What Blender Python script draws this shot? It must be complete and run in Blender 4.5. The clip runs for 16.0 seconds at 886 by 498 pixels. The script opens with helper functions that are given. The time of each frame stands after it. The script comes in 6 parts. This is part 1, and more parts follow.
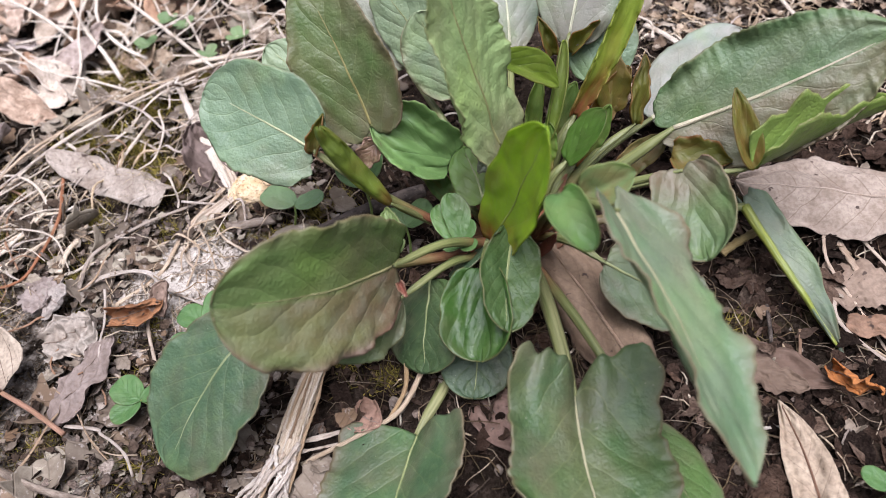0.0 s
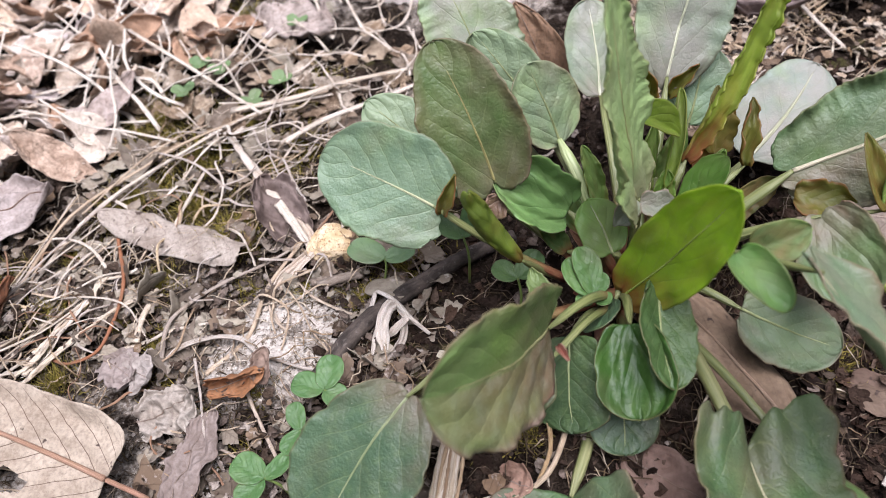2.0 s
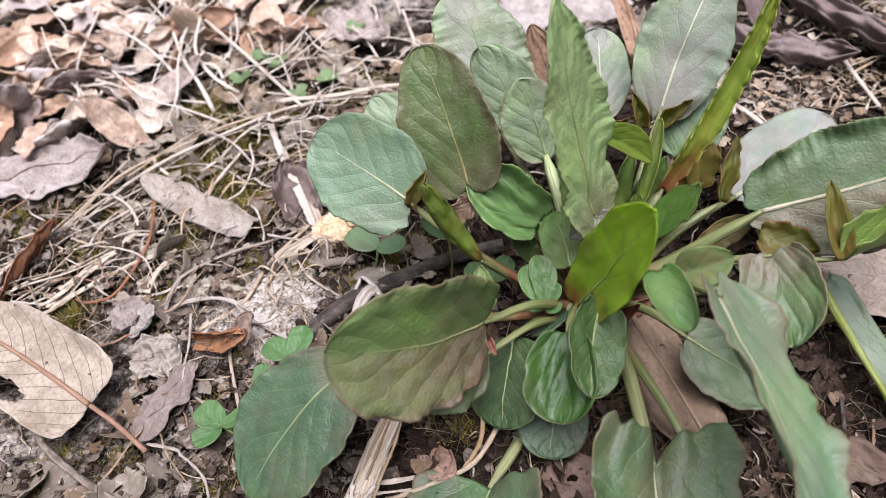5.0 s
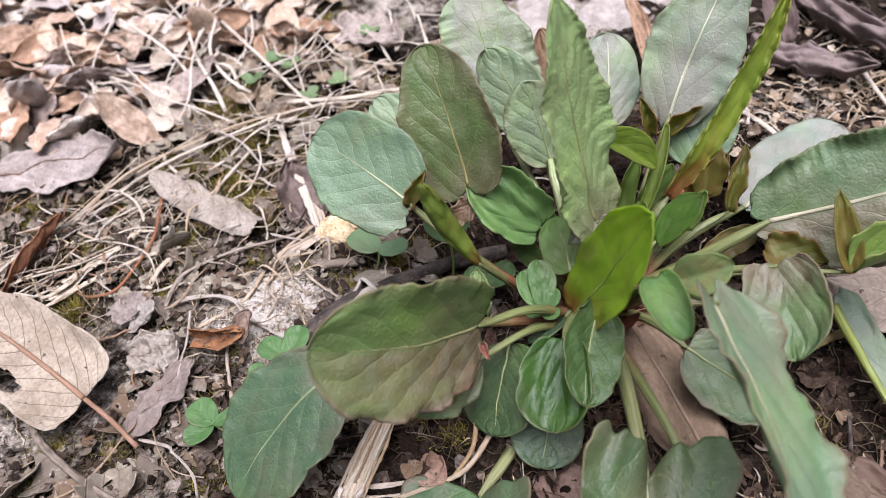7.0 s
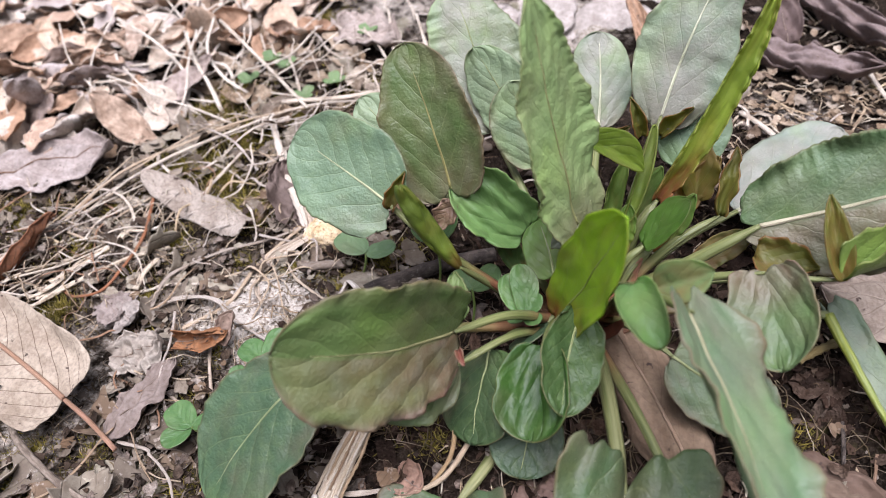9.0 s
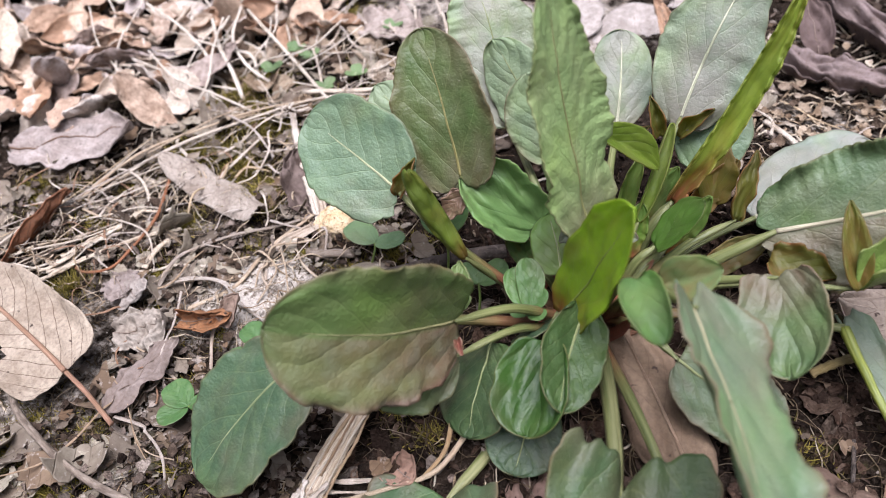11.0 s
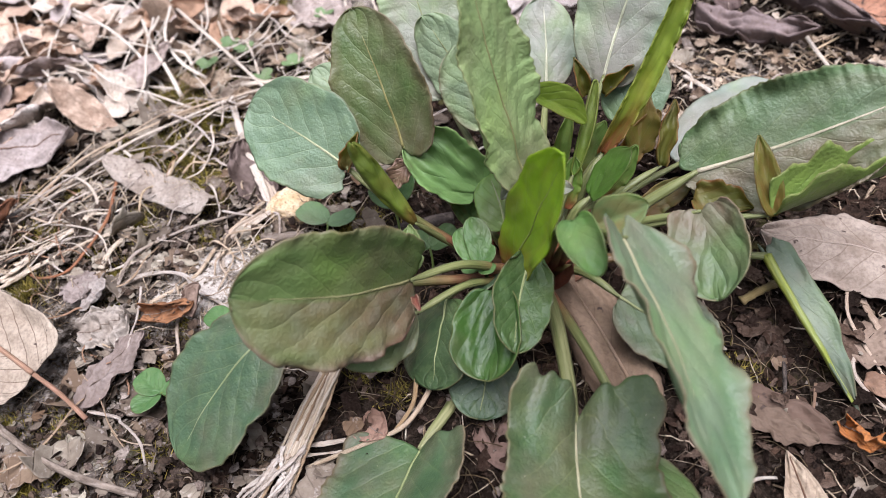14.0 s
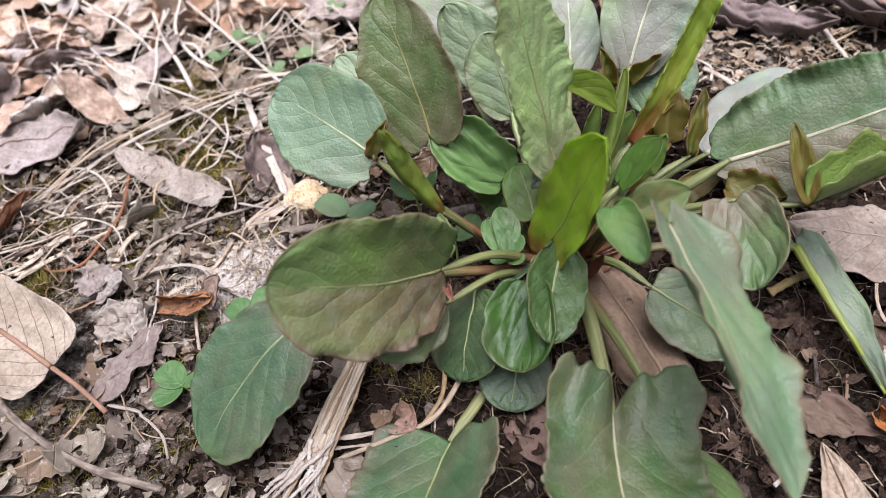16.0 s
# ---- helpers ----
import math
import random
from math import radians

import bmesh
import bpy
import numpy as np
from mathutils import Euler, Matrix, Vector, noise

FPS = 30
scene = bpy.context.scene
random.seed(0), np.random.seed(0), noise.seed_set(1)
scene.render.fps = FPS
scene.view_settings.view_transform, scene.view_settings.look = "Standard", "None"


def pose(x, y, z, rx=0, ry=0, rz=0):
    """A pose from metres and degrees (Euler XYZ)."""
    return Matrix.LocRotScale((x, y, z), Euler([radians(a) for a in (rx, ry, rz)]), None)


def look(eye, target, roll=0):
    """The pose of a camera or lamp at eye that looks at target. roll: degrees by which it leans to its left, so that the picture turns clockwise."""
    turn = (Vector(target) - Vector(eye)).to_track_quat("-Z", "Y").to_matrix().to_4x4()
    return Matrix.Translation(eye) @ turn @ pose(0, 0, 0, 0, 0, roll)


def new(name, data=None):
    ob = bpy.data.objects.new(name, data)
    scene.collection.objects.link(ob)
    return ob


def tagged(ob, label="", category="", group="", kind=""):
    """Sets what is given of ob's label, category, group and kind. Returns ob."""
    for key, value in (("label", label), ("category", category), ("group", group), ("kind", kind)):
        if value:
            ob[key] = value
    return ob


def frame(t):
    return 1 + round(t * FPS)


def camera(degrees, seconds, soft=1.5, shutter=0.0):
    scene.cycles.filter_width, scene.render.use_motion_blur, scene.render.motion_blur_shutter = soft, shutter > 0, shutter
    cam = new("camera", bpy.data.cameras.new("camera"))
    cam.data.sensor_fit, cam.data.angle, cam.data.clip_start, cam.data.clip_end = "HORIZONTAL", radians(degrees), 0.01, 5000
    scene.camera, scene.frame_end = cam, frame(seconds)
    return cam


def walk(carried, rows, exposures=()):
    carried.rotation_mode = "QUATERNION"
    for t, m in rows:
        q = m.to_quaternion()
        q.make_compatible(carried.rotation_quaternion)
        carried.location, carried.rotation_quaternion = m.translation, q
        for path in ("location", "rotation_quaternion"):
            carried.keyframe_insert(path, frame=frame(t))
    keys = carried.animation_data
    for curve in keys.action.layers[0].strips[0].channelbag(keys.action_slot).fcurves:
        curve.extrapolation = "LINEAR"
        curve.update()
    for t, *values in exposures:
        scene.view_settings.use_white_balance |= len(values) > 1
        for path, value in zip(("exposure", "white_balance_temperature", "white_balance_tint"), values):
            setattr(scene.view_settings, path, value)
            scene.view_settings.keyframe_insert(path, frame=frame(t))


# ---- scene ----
cam = camera(63.1, 16.0, soft=0.65)
cam.data.dof.use_dof, cam.data.dof.focus_distance, cam.data.dof.aperture_fstop = True, 0.218, 15.5
PATH = [
    (0, (0.001, 0.002, 0.185), (-0.2, 1.292, -1.33), -11.7),
    (0.5, (-0.008, 0.001, 0.189), (-0.184, 1.301, -1.321), -10.8),
    (1, (-0.019, 0.0, 0.197), (-0.167, 1.294, -1.321), -10.7),
    (1.5, (-0.034, 0.011, 0.199), (-0.135, 1.319, -1.31), -10.5),
    (2, (-0.049, 0.017, 0.197), (-0.101, 1.322, -1.318), -9.8),
    (2.5, (-0.048, 0.017, 0.195), (-0.089, 1.318, -1.324), -9.6),
    (3, (-0.037, 0.016, 0.194), (-0.108, 1.319, -1.321), -9.7),
    (3.5, (-0.024, 0.007, 0.193), (-0.163, 1.325, -1.305), -9.7),
    (4, (-0.016, 0.004, 0.193), (-0.215, 1.327, -1.293), -10.2),
    (4.5, (-0.014, 0.001, 0.196), (-0.267, 1.338, -1.27), -10.4),
    (4.7, (-0.014, 0.001, 0.197), (-0.28, 1.348, -1.257), -9.6),
    (6.8, (-0.012, 0.001, 0.193), (-0.35, 1.372, -1.224), -8.5),
    (7, (-0.008, 0.002, 0.192), (-0.347, 1.375, -1.222), -8.7),
    (7.5, (-0.003, 0.003, 0.189), (-0.355, 1.38, -1.218), -8.5),
    (8, (0.0, 0.005, 0.188), (-0.37, 1.38, -1.216), -8.7),
    (8.5, (0.0, 0.006, 0.188), (-0.376, 1.374, -1.221), -9.3),
    (9, (0.001, 0.007, 0.188), (-0.381, 1.376, -1.219), -9.4),
    (11.3, (0.007, 0.006, 0.181), (-0.439, 1.383, -1.2), -7.9),
    (11.5, (0.009, 0.008, 0.181), (-0.429, 1.362, -1.224), -8.2),
    (12, (0.016, 0.005, 0.181), (-0.42, 1.35, -1.234), -8.6),
    (12.5, (0.021, 0.0, 0.18), (-0.391, 1.357, -1.23), -9.0),
    (13, (0.017, 0.001, 0.181), (-0.371, 1.396, -1.199), -9.8),
    (13.5, (0.007, 0.0, 0.181), (-0.346, 1.389, -1.214), -9.5),
    (14, (0.008, -0.007, 0.184), (-0.305, 1.371, -1.231), -9.8),
    (14.5, (0.0, -0.01, 0.187), (-0.306, 1.365, -1.233), -9.6),
    (15, (-0.001, -0.01, 0.182), (-0.308, 1.354, -1.248), -9.6),
    (15.5, (-0.004, -0.009, 0.18), (-0.311, 1.356, -1.249), -9.4),
    (16, (-0.002, -0.008, 0.181), (-0.301, 1.372, -1.235), -9.4),
]
walk(cam, [(t, look(eye, target, roll)) for t, eye, target, roll in PATH], [(0, 1.28, 5880, 21), (16, 1.28, 5880, 21)])

# ---- light: a bright overcast day ----
world = bpy.data.worlds.new("overcast_sky")
scene.world = world
world.use_nodes = True
wn = world.node_tree
sky = wn.nodes.new("ShaderNodeTexSky")
sky.sky_type = "NISHITA"
sky.sun_disc = False
sky.sun_elevation, sky.sun_rotation = radians(77), radians(157)
sky.air_density, sky.dust_density, sky.ozone_density = 1.0, 6.0, 1.0
grey = wn.nodes.new("ShaderNodeHueSaturation")
grey.inputs["Saturation"].default_value = 0.45
wn.links.new(sky.outputs[0], grey.inputs["Color"])
wn.links.new(grey.outputs[0], wn.nodes["Background"].inputs["Color"])
wn.nodes["Background"].inputs["Strength"].default_value = 0.046
sun = new("sun", bpy.data.lights.new("sun", "SUN"))
sun.data.energy, sun.data.angle, sun.data.color = 2.85, radians(46), (1.0, 0.985, 0.96)
sun.matrix_world = look((0.12, -0.28, 1.40), (0, 0, 0))


# ---- node helpers ----
class Nodes:
    """A small writer of node materials."""

    def __init__(self, name):
        self.mat = bpy.data.materials.new(name)
        self.mat.use_nodes = True
        self.tree = self.mat.node_tree
        self.bsdf = self.tree.nodes["Principled BSDF"]
        self.out = self.tree.nodes["Material Output"]

    def add(self, kind, operation=None, data_type=None, blend_type=None, interpolation_type=None, feature=None, attribute_name=None):
        n = self.tree.nodes.new("ShaderNode" + kind)
        if operation:
            n.operation = operation
        if data_type:
            n.data_type = data_type
        if blend_type:
            n.blend_type = blend_type
        if interpolation_type:
            n.interpolation_type = interpolation_type
        if feature:
            n.feature = feature
        if attribute_name:
            n.attribute_name = attribute_name
        return n

    def put(self, socket, value):
        if isinstance(value, bpy.types.NodeSocket):
            self.tree.links.new(value, socket)
        elif isinstance(value, tuple) and len(value) == 3 and socket.type == "RGBA":
            socket.default_value = (*value, 1)
        else:
            socket.default_value = value

    def math(self, op, a, b=0.0, c=0.0):
        n = self.add("Math", operation=op)
        for s, v in zip(n.inputs, (a, b, c)):
            self.put(s, v)
        return n.outputs[0]

    def mix(self, fac, a, b, blend="MIX"):
        n = self.add("Mix", data_type="RGBA", blend_type=blend)
        self.put(n.inputs[0], fac)
        self.put(n.inputs[6], a)
        self.put(n.inputs[7], b)
        return n.outputs[2]

    def noise(self, scale, detail=3.0, rough=0.55, vector=None, distortion=0.0):
        n = self.add("TexNoise")
        if vector is None:
            vector = self.place()
        self.put(n.inputs["Vector"], vector)
        n.inputs["Scale"].default_value, n.inputs["Detail"].default_value = scale, detail
        n.inputs["Roughness"].default_value, n.inputs["Distortion"].default_value = rough, distortion
        return n.outputs["Fac"]

    def ramp(self, fac, low, high):
        n = self.add("MapRange", interpolation_type="SMOOTHSTEP")
        self.put(n.inputs[0], fac)
        n.inputs[1].default_value, n.inputs[2].default_value = low, high
        return n.outputs[0]

    def place(self):
        return self.add("NewGeometry").outputs["Position"]

    def local(self):
        return self.add("TexCoord").outputs["Object"]

    def uv(self):
        n = self.add("SeparateXYZ")
        self.put(n.inputs[0], self.add("TexCoord").outputs["UV"])
        return n.outputs[0], n.outputs[1]

    def stretch(self, x, y, z=1.0):
        n = self.add("Mapping")
        self.put(n.inputs[0], self.add("TexCoord").outputs["UV"])
        n.inputs["Scale"].default_value = (x, y, z)
        return n.outputs[0]

    def bump(self, height, strength, distance):
        n = self.add("Bump")
        self.put(n.inputs["Height"], height)
        n.inputs["Strength"].default_value, n.inputs["Distance"].default_value = strength, distance
        self.put(self.bsdf.inputs["Normal"], n.outputs[0])
        return n.outputs[0]

    def done(self, colour, rough, translucent=0.0, spec=0.5, through_colour=None):
        self.put(self.bsdf.inputs["Base Color"], colour)
        self.put(self.bsdf.inputs["Roughness"], rough)
        self.put(self.bsdf.inputs["Specular IOR Level"], spec)
        if translucent:
            t = self.add("BsdfTranslucent")
            self.put(t.inputs["Color"], through_colour or colour)
            m = self.add("MixShader")
            m.inputs[0].default_value = translucent
            self.tree.links.new(self.bsdf.outputs[0], m.inputs[1])
            self.tree.links.new(t.outputs[0], m.inputs[2])
            self.tree.links.new(m.outputs[0], self.out.inputs["Surface"])
        return self.mat


def green_leaf_material(name, pairs, slant, vein_strength, fine=1.0, quilting=0.10, lets=0.14, mauve_sheen=0.0, reds=((0.150, 0.082, 0.058), (0.200, 0.150, 0.115))):
    """A living leaf: u runs along the blade (0 to 1), v across it (-1 to 1). The object's colour is the green, the attribute
    blush the share of red-brown pigment."""
    n = Nodes(name)
    u, v = n.uv()
    av = n.math("ABSOLUTE", v)
    info = n.add("ObjectInfo")
    wob = n.math("MULTIPLY", n.math("SUBTRACT", n.noise(160, 2), 0.5), 0.35)
    s = n.math("SUBTRACT", n.math("MULTIPLY", u, pairs), n.math("MULTIPLY", n.math("POWER", av, 0.8), slant))
    s = n.math("ADD", s, n.math("ADD", wob, n.math("MULTIPLY", n.math("GREATER_THAN", v, 0.0), 0.45)))
    f = n.math("ABSOLUTE", n.math("SUBTRACT", n.math("FRACT", s), 0.5))
    vein = n.math("MULTIPLY", n.ramp(f, 0.055, 0.0), n.ramp(av, 1.0, 0.35))
    quilt = n.math("SUBTRACT", 1.0, n.ramp(f, 0.30, 0.0))
    net = n.add("TexVoronoi", feature="DISTANCE_TO_EDGE")
    n.put(net.inputs["Vector"], n.local())
    net.inputs["Scale"].default_value = 620
    mesh_vein = n.ramp(net.outputs["Distance"], 0.09, 0.0)
    areole = n.ramp(net.outputs["Distance"], 0.0, 0.30)
    blotch = n.noise(70, 4, 0.6)
    own = info.outputs["Color"]
    tone = n.mix(n.ramp(blotch, 0.3, 0.75), n.mix(1.0, own, (0.74, 0.80, 0.78), "MULTIPLY"), own)
    tone = n.mix(n.math("MULTIPLY", n.ramp(n.noise(34, 3, 0.6, n.local()), 0.46, 0.66), 0.45), tone, n.mix(1.0, own, (1.25, 1.32, 0.85), "MULTIPLY"))
    tone = n.mix(n.math("MULTIPLY", n.ramp(n.noise(420, 3), 0.45, 0.7), 0.12), tone, (0.19, 0.26, 0.09))
    tone = n.mix(n.math("MULTIPLY", n.ramp(n.noise(48, 3, 0.6), 0.48, 0.75), 0.34), tone, (0.150, 0.105, 0.075))
    blush = n.add("Attribute", attribute_name="blush").outputs["Fac"]
    red = n.mix(n.ramp(n.noise(240, 3), 0.35, 0.7), reds[0], reds[1])
    tone = n.mix(n.math("MULTIPLY", blush, n.math("ADD", 0.65, n.math("MULTIPLY", blotch, 0.6))), tone, red)
    # grey-mauve centre: leaf tint and pale sky sheen painted into the colour
    if mauve_sheen:
        centre = n.math("MULTIPLY", n.ramp(av, 1.05, 0.25), n.ramp(n.math("ADD", n.noise(95, 4, 0.65), n.math("MULTIPLY", n.noise(33, 2), 0.6)), 0.55, 0.95))
        tone = n.mix(n.math("MULTIPLY", centre, mauve_sheen), tone, (0.290, 0.265, 0.235))
    pale = n.mix(0.5, tone, (0.34, 0.38, 0.17))
    tone = n.mix(n.math("MULTIPLY", vein, vein_strength), tone, pale)
    tone = n.mix(n.math("MULTIPLY", mesh_vein, 0.12), tone, n.mix(1.0, tone, (0.62, 0.70, 0.55), "MULTIPLY"))
    rim = n.ramp(av, 0.95, 1.0)
    tone = n.mix(n.math("MULTIPLY", rim, 0.35), tone, (0.15, 0.10, 0.045))
    speck = n.ramp(n.noise(1500, 1), 0.77, 0.81)
    tone = n.mix(n.math("MULTIPLY", speck, 0.5), tone, (0.45, 0.42, 0.33))
    relief = n.math("ADD", n.math("MULTIPLY", quilt, quilting), n.math("MULTIPLY", n.noise(1400, 3, 0.6, n.local()), 0.22 * fine))
    relief = n.math("ADD", relief, n.math("MULTIPLY", areole, 0.065 * fine))
    relief = n.math("ADD", relief, n.math("MULTIPLY", n.noise(230, 3, 0.5, n.local(), 0.3), 0.30 * fine))
    relief = n.math("SUBTRACT", relief, n.math("MULTIPLY", vein, 0.10))
    n.bump(relief, 0.8, 0.0011)
    rough = n.math("ADD", 0.34, n.math("MULTIPLY", n.noise(190, 4, 0.6, n.local()), 0.26))
    glow = n.mix(1.0, tone, (1.7, 1.65, 0.42), "MULTIPLY")
    return n.done(tone, rough, lets, 0.38, glow)


def dry_leaf_material(name, pairs, slant, vein_dark):
    """A dead leaf; the object's colour tints it."""
    n = Nodes(name)
    u, v = n.uv()
    av = n.math("ABSOLUTE", v)
    info = n.add("ObjectInfo")
    wob = n.math("MULTIPLY", n.math("SUBTRACT", n.noise(120, 2), 0.5), 0.3)
    s = n.math("ADD", n.math("SUBTRACT", n.math("MULTIPLY", u, pairs), n.math("MULTIPLY", av, slant)), wob)
    f = n.math("ABSOLUTE", n.math("SUBTRACT", n.math("FRACT", s), 0.5))
    vein = n.math("MULTIPLY", n.ramp(f, 0.05, 0.0), n.ramp(av, 1.0, 0.7))
    blotch = n.noise(90, 5, 0.65, n.local())
    fine = n.noise(800, 3, 0.6, n.local())
    tone = n.mix(n.ramp(blotch, 0.3, 0.7), n.mix(1.0, info.outputs["Color"], (0.62, 0.58, 0.55), "MULTIPLY"), info.outputs["Color"])
    tone = n.mix(n.math("MULTIPLY", n.ramp(fine, 0.35, 0.75), 0.45), tone, (0.10, 0.070, 0.05))
    tone = n.mix(n.math("MULTIPLY", vein, vein_dark), tone, (0.09, 0.055, 0.035))
    tone = n.mix(n.ramp(n.noise(260, 2, 0.5, n.local()), 0.68, 0.74), tone, (0.06, 0.04, 0.03))
    relief = n.math("ADD", n.math("MULTIPLY", f, 0.3 + 0.5 * vein_dark), n.math("MULTIPLY", fine, 0.8))
    n.bump(relief, 0.6, 0.0008)
    return n.done(tone, 0.75, 0.12, 0.25)


def litter_material(name, colours, per_island, shine=0.10, wear=1.0):
    """Crumbled litter whose pieces differ: each takes its own tone."""
    n = Nodes(name)
    pick = n.add("NewGeometry").outputs["Random Per Island"] if per_island else n.add("ObjectInfo").outputs["Random"]
    r = n.add("ValToRGB")
    el = r.color_ramp.elements
    el[0].position, el[0].color = 0.0, (*colours[0], 1)
    el[1].position, el[1].color = 1.0, (*colours[-1], 1)
    for k, c in enumerate(colours[1:-1], 1):
        e = el.new(k / (len(colours) - 1))
        e.color = (*c, 1)
    n.put(r.inputs[0], pick)
    blotch = n.noise(220, 4, 0.65)
    fine = n.noise(1100, 3, 0.6)
    tone = n.mix(n.ramp(blotch, 0.35, 0.7), n.mix(1.0, r.outputs[0], (0.5, 0.46, 0.43), "MULTIPLY"), r.outputs[0])
    tone = n.mix(n.math("MULTIPLY", n.ramp(fine, 0.48, 0.70), 0.45 * wear), tone, (0.05, 0.036, 0.026))
    crack = n.add("TexVoronoi", feature="DISTANCE_TO_EDGE")
    n.put(crack.inputs["Vector"], n.mix(0.012, n.place(), n.add("TexNoise").outputs["Color"]))
    crack.inputs["Scale"].default_value = 330
    split = n.math("MULTIPLY", n.ramp(crack.outputs["Distance"], 0.06, 0.0), n.ramp(n.noise(130, 3, 0.6), 0.42, 0.6))
    tone = n.mix(n.math("MULTIPLY", split, 0.22), tone, (0.03, 0.021, 0.015))
    tone = n.mix(n.math("MULTIPLY", n.ramp(n.noise(620, 4, 0.7), 0.55, 0.68), 0.45 * wear), tone, n.mix(1.0, r.outputs[0], (1.35, 1.33, 1.3), "MULTIPLY"))
    n.bump(n.math("SUBTRACT", n.math("ADD", blotch, fine), n.math("MULTIPLY", split, 0.3)), 0.9, 0.0014)
    return n.done(tone, 0.9, 0.0, shine)


def scrap_material(name, colours, per_island, pale=1.0):
    """Torn bits of dead leaf: each takes its own tone; u runs along the old midrib, v across."""
    n = Nodes(name)
    pick = n.add("NewGeometry").outputs["Random Per Island"] if per_island else n.add("ObjectInfo").outputs["Random"]
    r = n.add("ValToRGB")
    el = r.color_ramp.elements
    el[0].position, el[0].color = 0.0, (*colours[0], 1)
    el[1].position, el[1].color = 1.0, (*colours[-1], 1)
    for k, c in enumerate(colours[1:-1], 1):
        e = el.new(k / (len(colours) - 1))
        e.color = (*c, 1)
    n.put(r.inputs[0], pick)
    u, v = n.uv()
    av = n.math("ABSOLUTE", v)
    s = n.math("SUBTRACT", n.math("MULTIPLY", u, 3.1), n.math("MULTIPLY", av, 2.2))
    s = n.math("ADD", s, n.math("MULTIPLY", pick, 7.0))
    f = n.math("ABSOLUTE", n.math("SUBTRACT", n.math("FRACT", s), 0.5))
    vein = n.math("MAXIMUM", n.ramp(f, 0.07, 0.0), n.ramp(av, 0.05, 0.0))
    blotch, fine = n.noise(150, 4, 0.6), n.noise(1300, 3, 0.6)
    tone = n.mix(n.ramp(blotch, 0.35, 0.7), n.mix(1.0, r.outputs[0], (0.66, 0.62, 0.60), "MULTIPLY"), r.outputs[0])
    tone = n.mix(n.math("MULTIPLY", n.ramp(fine, 0.50, 0.72), 0.30), tone, (0.09, 0.066, 0.052))
    tone = n.mix(n.math("MULTIPLY", vein, 0.35), tone, n.mix(1.0, tone, (0.55, 0.50, 0.46), "MULTIPLY"))
    tone = n.mix(n.math("MULTIPLY", n.ramp(n.noise(420, 3, 0.6), 0.58, 0.70), 0.35 * pale), tone, (0.56, 0.51, 0.46))
    n.bump(n.math("SUBTRACT", n.math("ADD", n.math("MULTIPLY", f, 0.5), n.math("MULTIPLY", fine, 0.5)), n.math("MULTIPLY", vein, 0.5)), 0.6, 0.0006)
    return n.done(tone, 0.78, 0.10, 0.22)


def straw_material(name):
    """Dry grass: fibres run along u."""
    n = Nodes(name)
    info = n.add("ObjectInfo")
    fibre = n.noise(1.0, 4, 0.6, n.stretch(6, 60))
    blotch = n.noise(110, 3, 0.6)
    tone = n.mix(n.ramp(fibre, 0.35, 0.7), n.mix(1.0, info.outputs["Color"], (0.55, 0.48, 0.40), "MULTIPLY"), info.outputs["Color"])
    tone = n.mix(n.math("MULTIPLY", n.ramp(blotch, 0.5, 0.75), 0.5), tone, (0.20, 0.13, 0.07))
    n.bump(fibre, 0.7, 0.0005)
    return n.done(tone, 0.6, 0.0, 0.3)


def petiole_material(name):
    """A leaf stalk: green along its length, red where it leaves the crown."""
    n = Nodes(name)
    u, v = n.uv()
    info = n.add("ObjectInfo")
    fibre = n.noise(1.0, 3, 0.6, n.stretch(2, 9))
    tone = n.mix(n.ramp(fibre, 0.3, 0.75), n.mix(1.0, info.outputs["Color"], (0.52, 0.60, 0.40), "MULTIPLY"), n.mix(1.0, info.outputs["Color"], (1.12, 1.10, 1.0), "MULTIPLY"))
    red = n.mix(n.ramp(n.noise(300, 3), 0.35, 0.7), (0.17, 0.035, 0.025), (0.24, 0.10, 0.05))
    start = n.math("MULTIPLY", n.ramp(u, 0.42, 0.02), n.add("Attribute", attribute_name="blush").outputs["Fac"])
    tone = n.mix(start, tone, red)
    n.bump(fibre, 0.9, 0.0007)
    return n.done(tone, 0.42, 0.12, 0.5)


def soil_material():
    n = Nodes("soil")
    big, mid, fine = n.noise(18, 4, 0.6), n.noise(110, 5, 0.65), n.noise(900, 4, 0.65)
    tone = n.mix(n.ramp(mid, 0.3, 0.7), (0.006, 0.0045, 0.003), (0.034, 0.024, 0.017))
    tone = n.mix(n.math("MULTIPLY", n.ramp(fine, 0.45, 0.75), 0.35), tone, (0.14, 0.105, 0.08))
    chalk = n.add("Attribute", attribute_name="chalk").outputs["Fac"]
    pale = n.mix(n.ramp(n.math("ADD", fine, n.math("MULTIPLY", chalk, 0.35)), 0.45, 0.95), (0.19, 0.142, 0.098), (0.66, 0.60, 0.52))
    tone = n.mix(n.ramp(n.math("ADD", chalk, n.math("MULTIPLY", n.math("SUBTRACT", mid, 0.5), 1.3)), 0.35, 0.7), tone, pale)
    green = n.ramp(n.math("ADD", big, n.math("MULTIPLY", mid, 0.35)), 0.74, 0.84)
    tone = n.mix(n.math("MULTIPLY", green, 0.5), tone, (0.10, 0.10, 0.025))
    n.bump(n.math("ADD", n.math("MULTIPLY", mid, 1.6), fine), 1.0, 0.0022)
    return n.done(tone, 0.95, 0.0, 0.03)


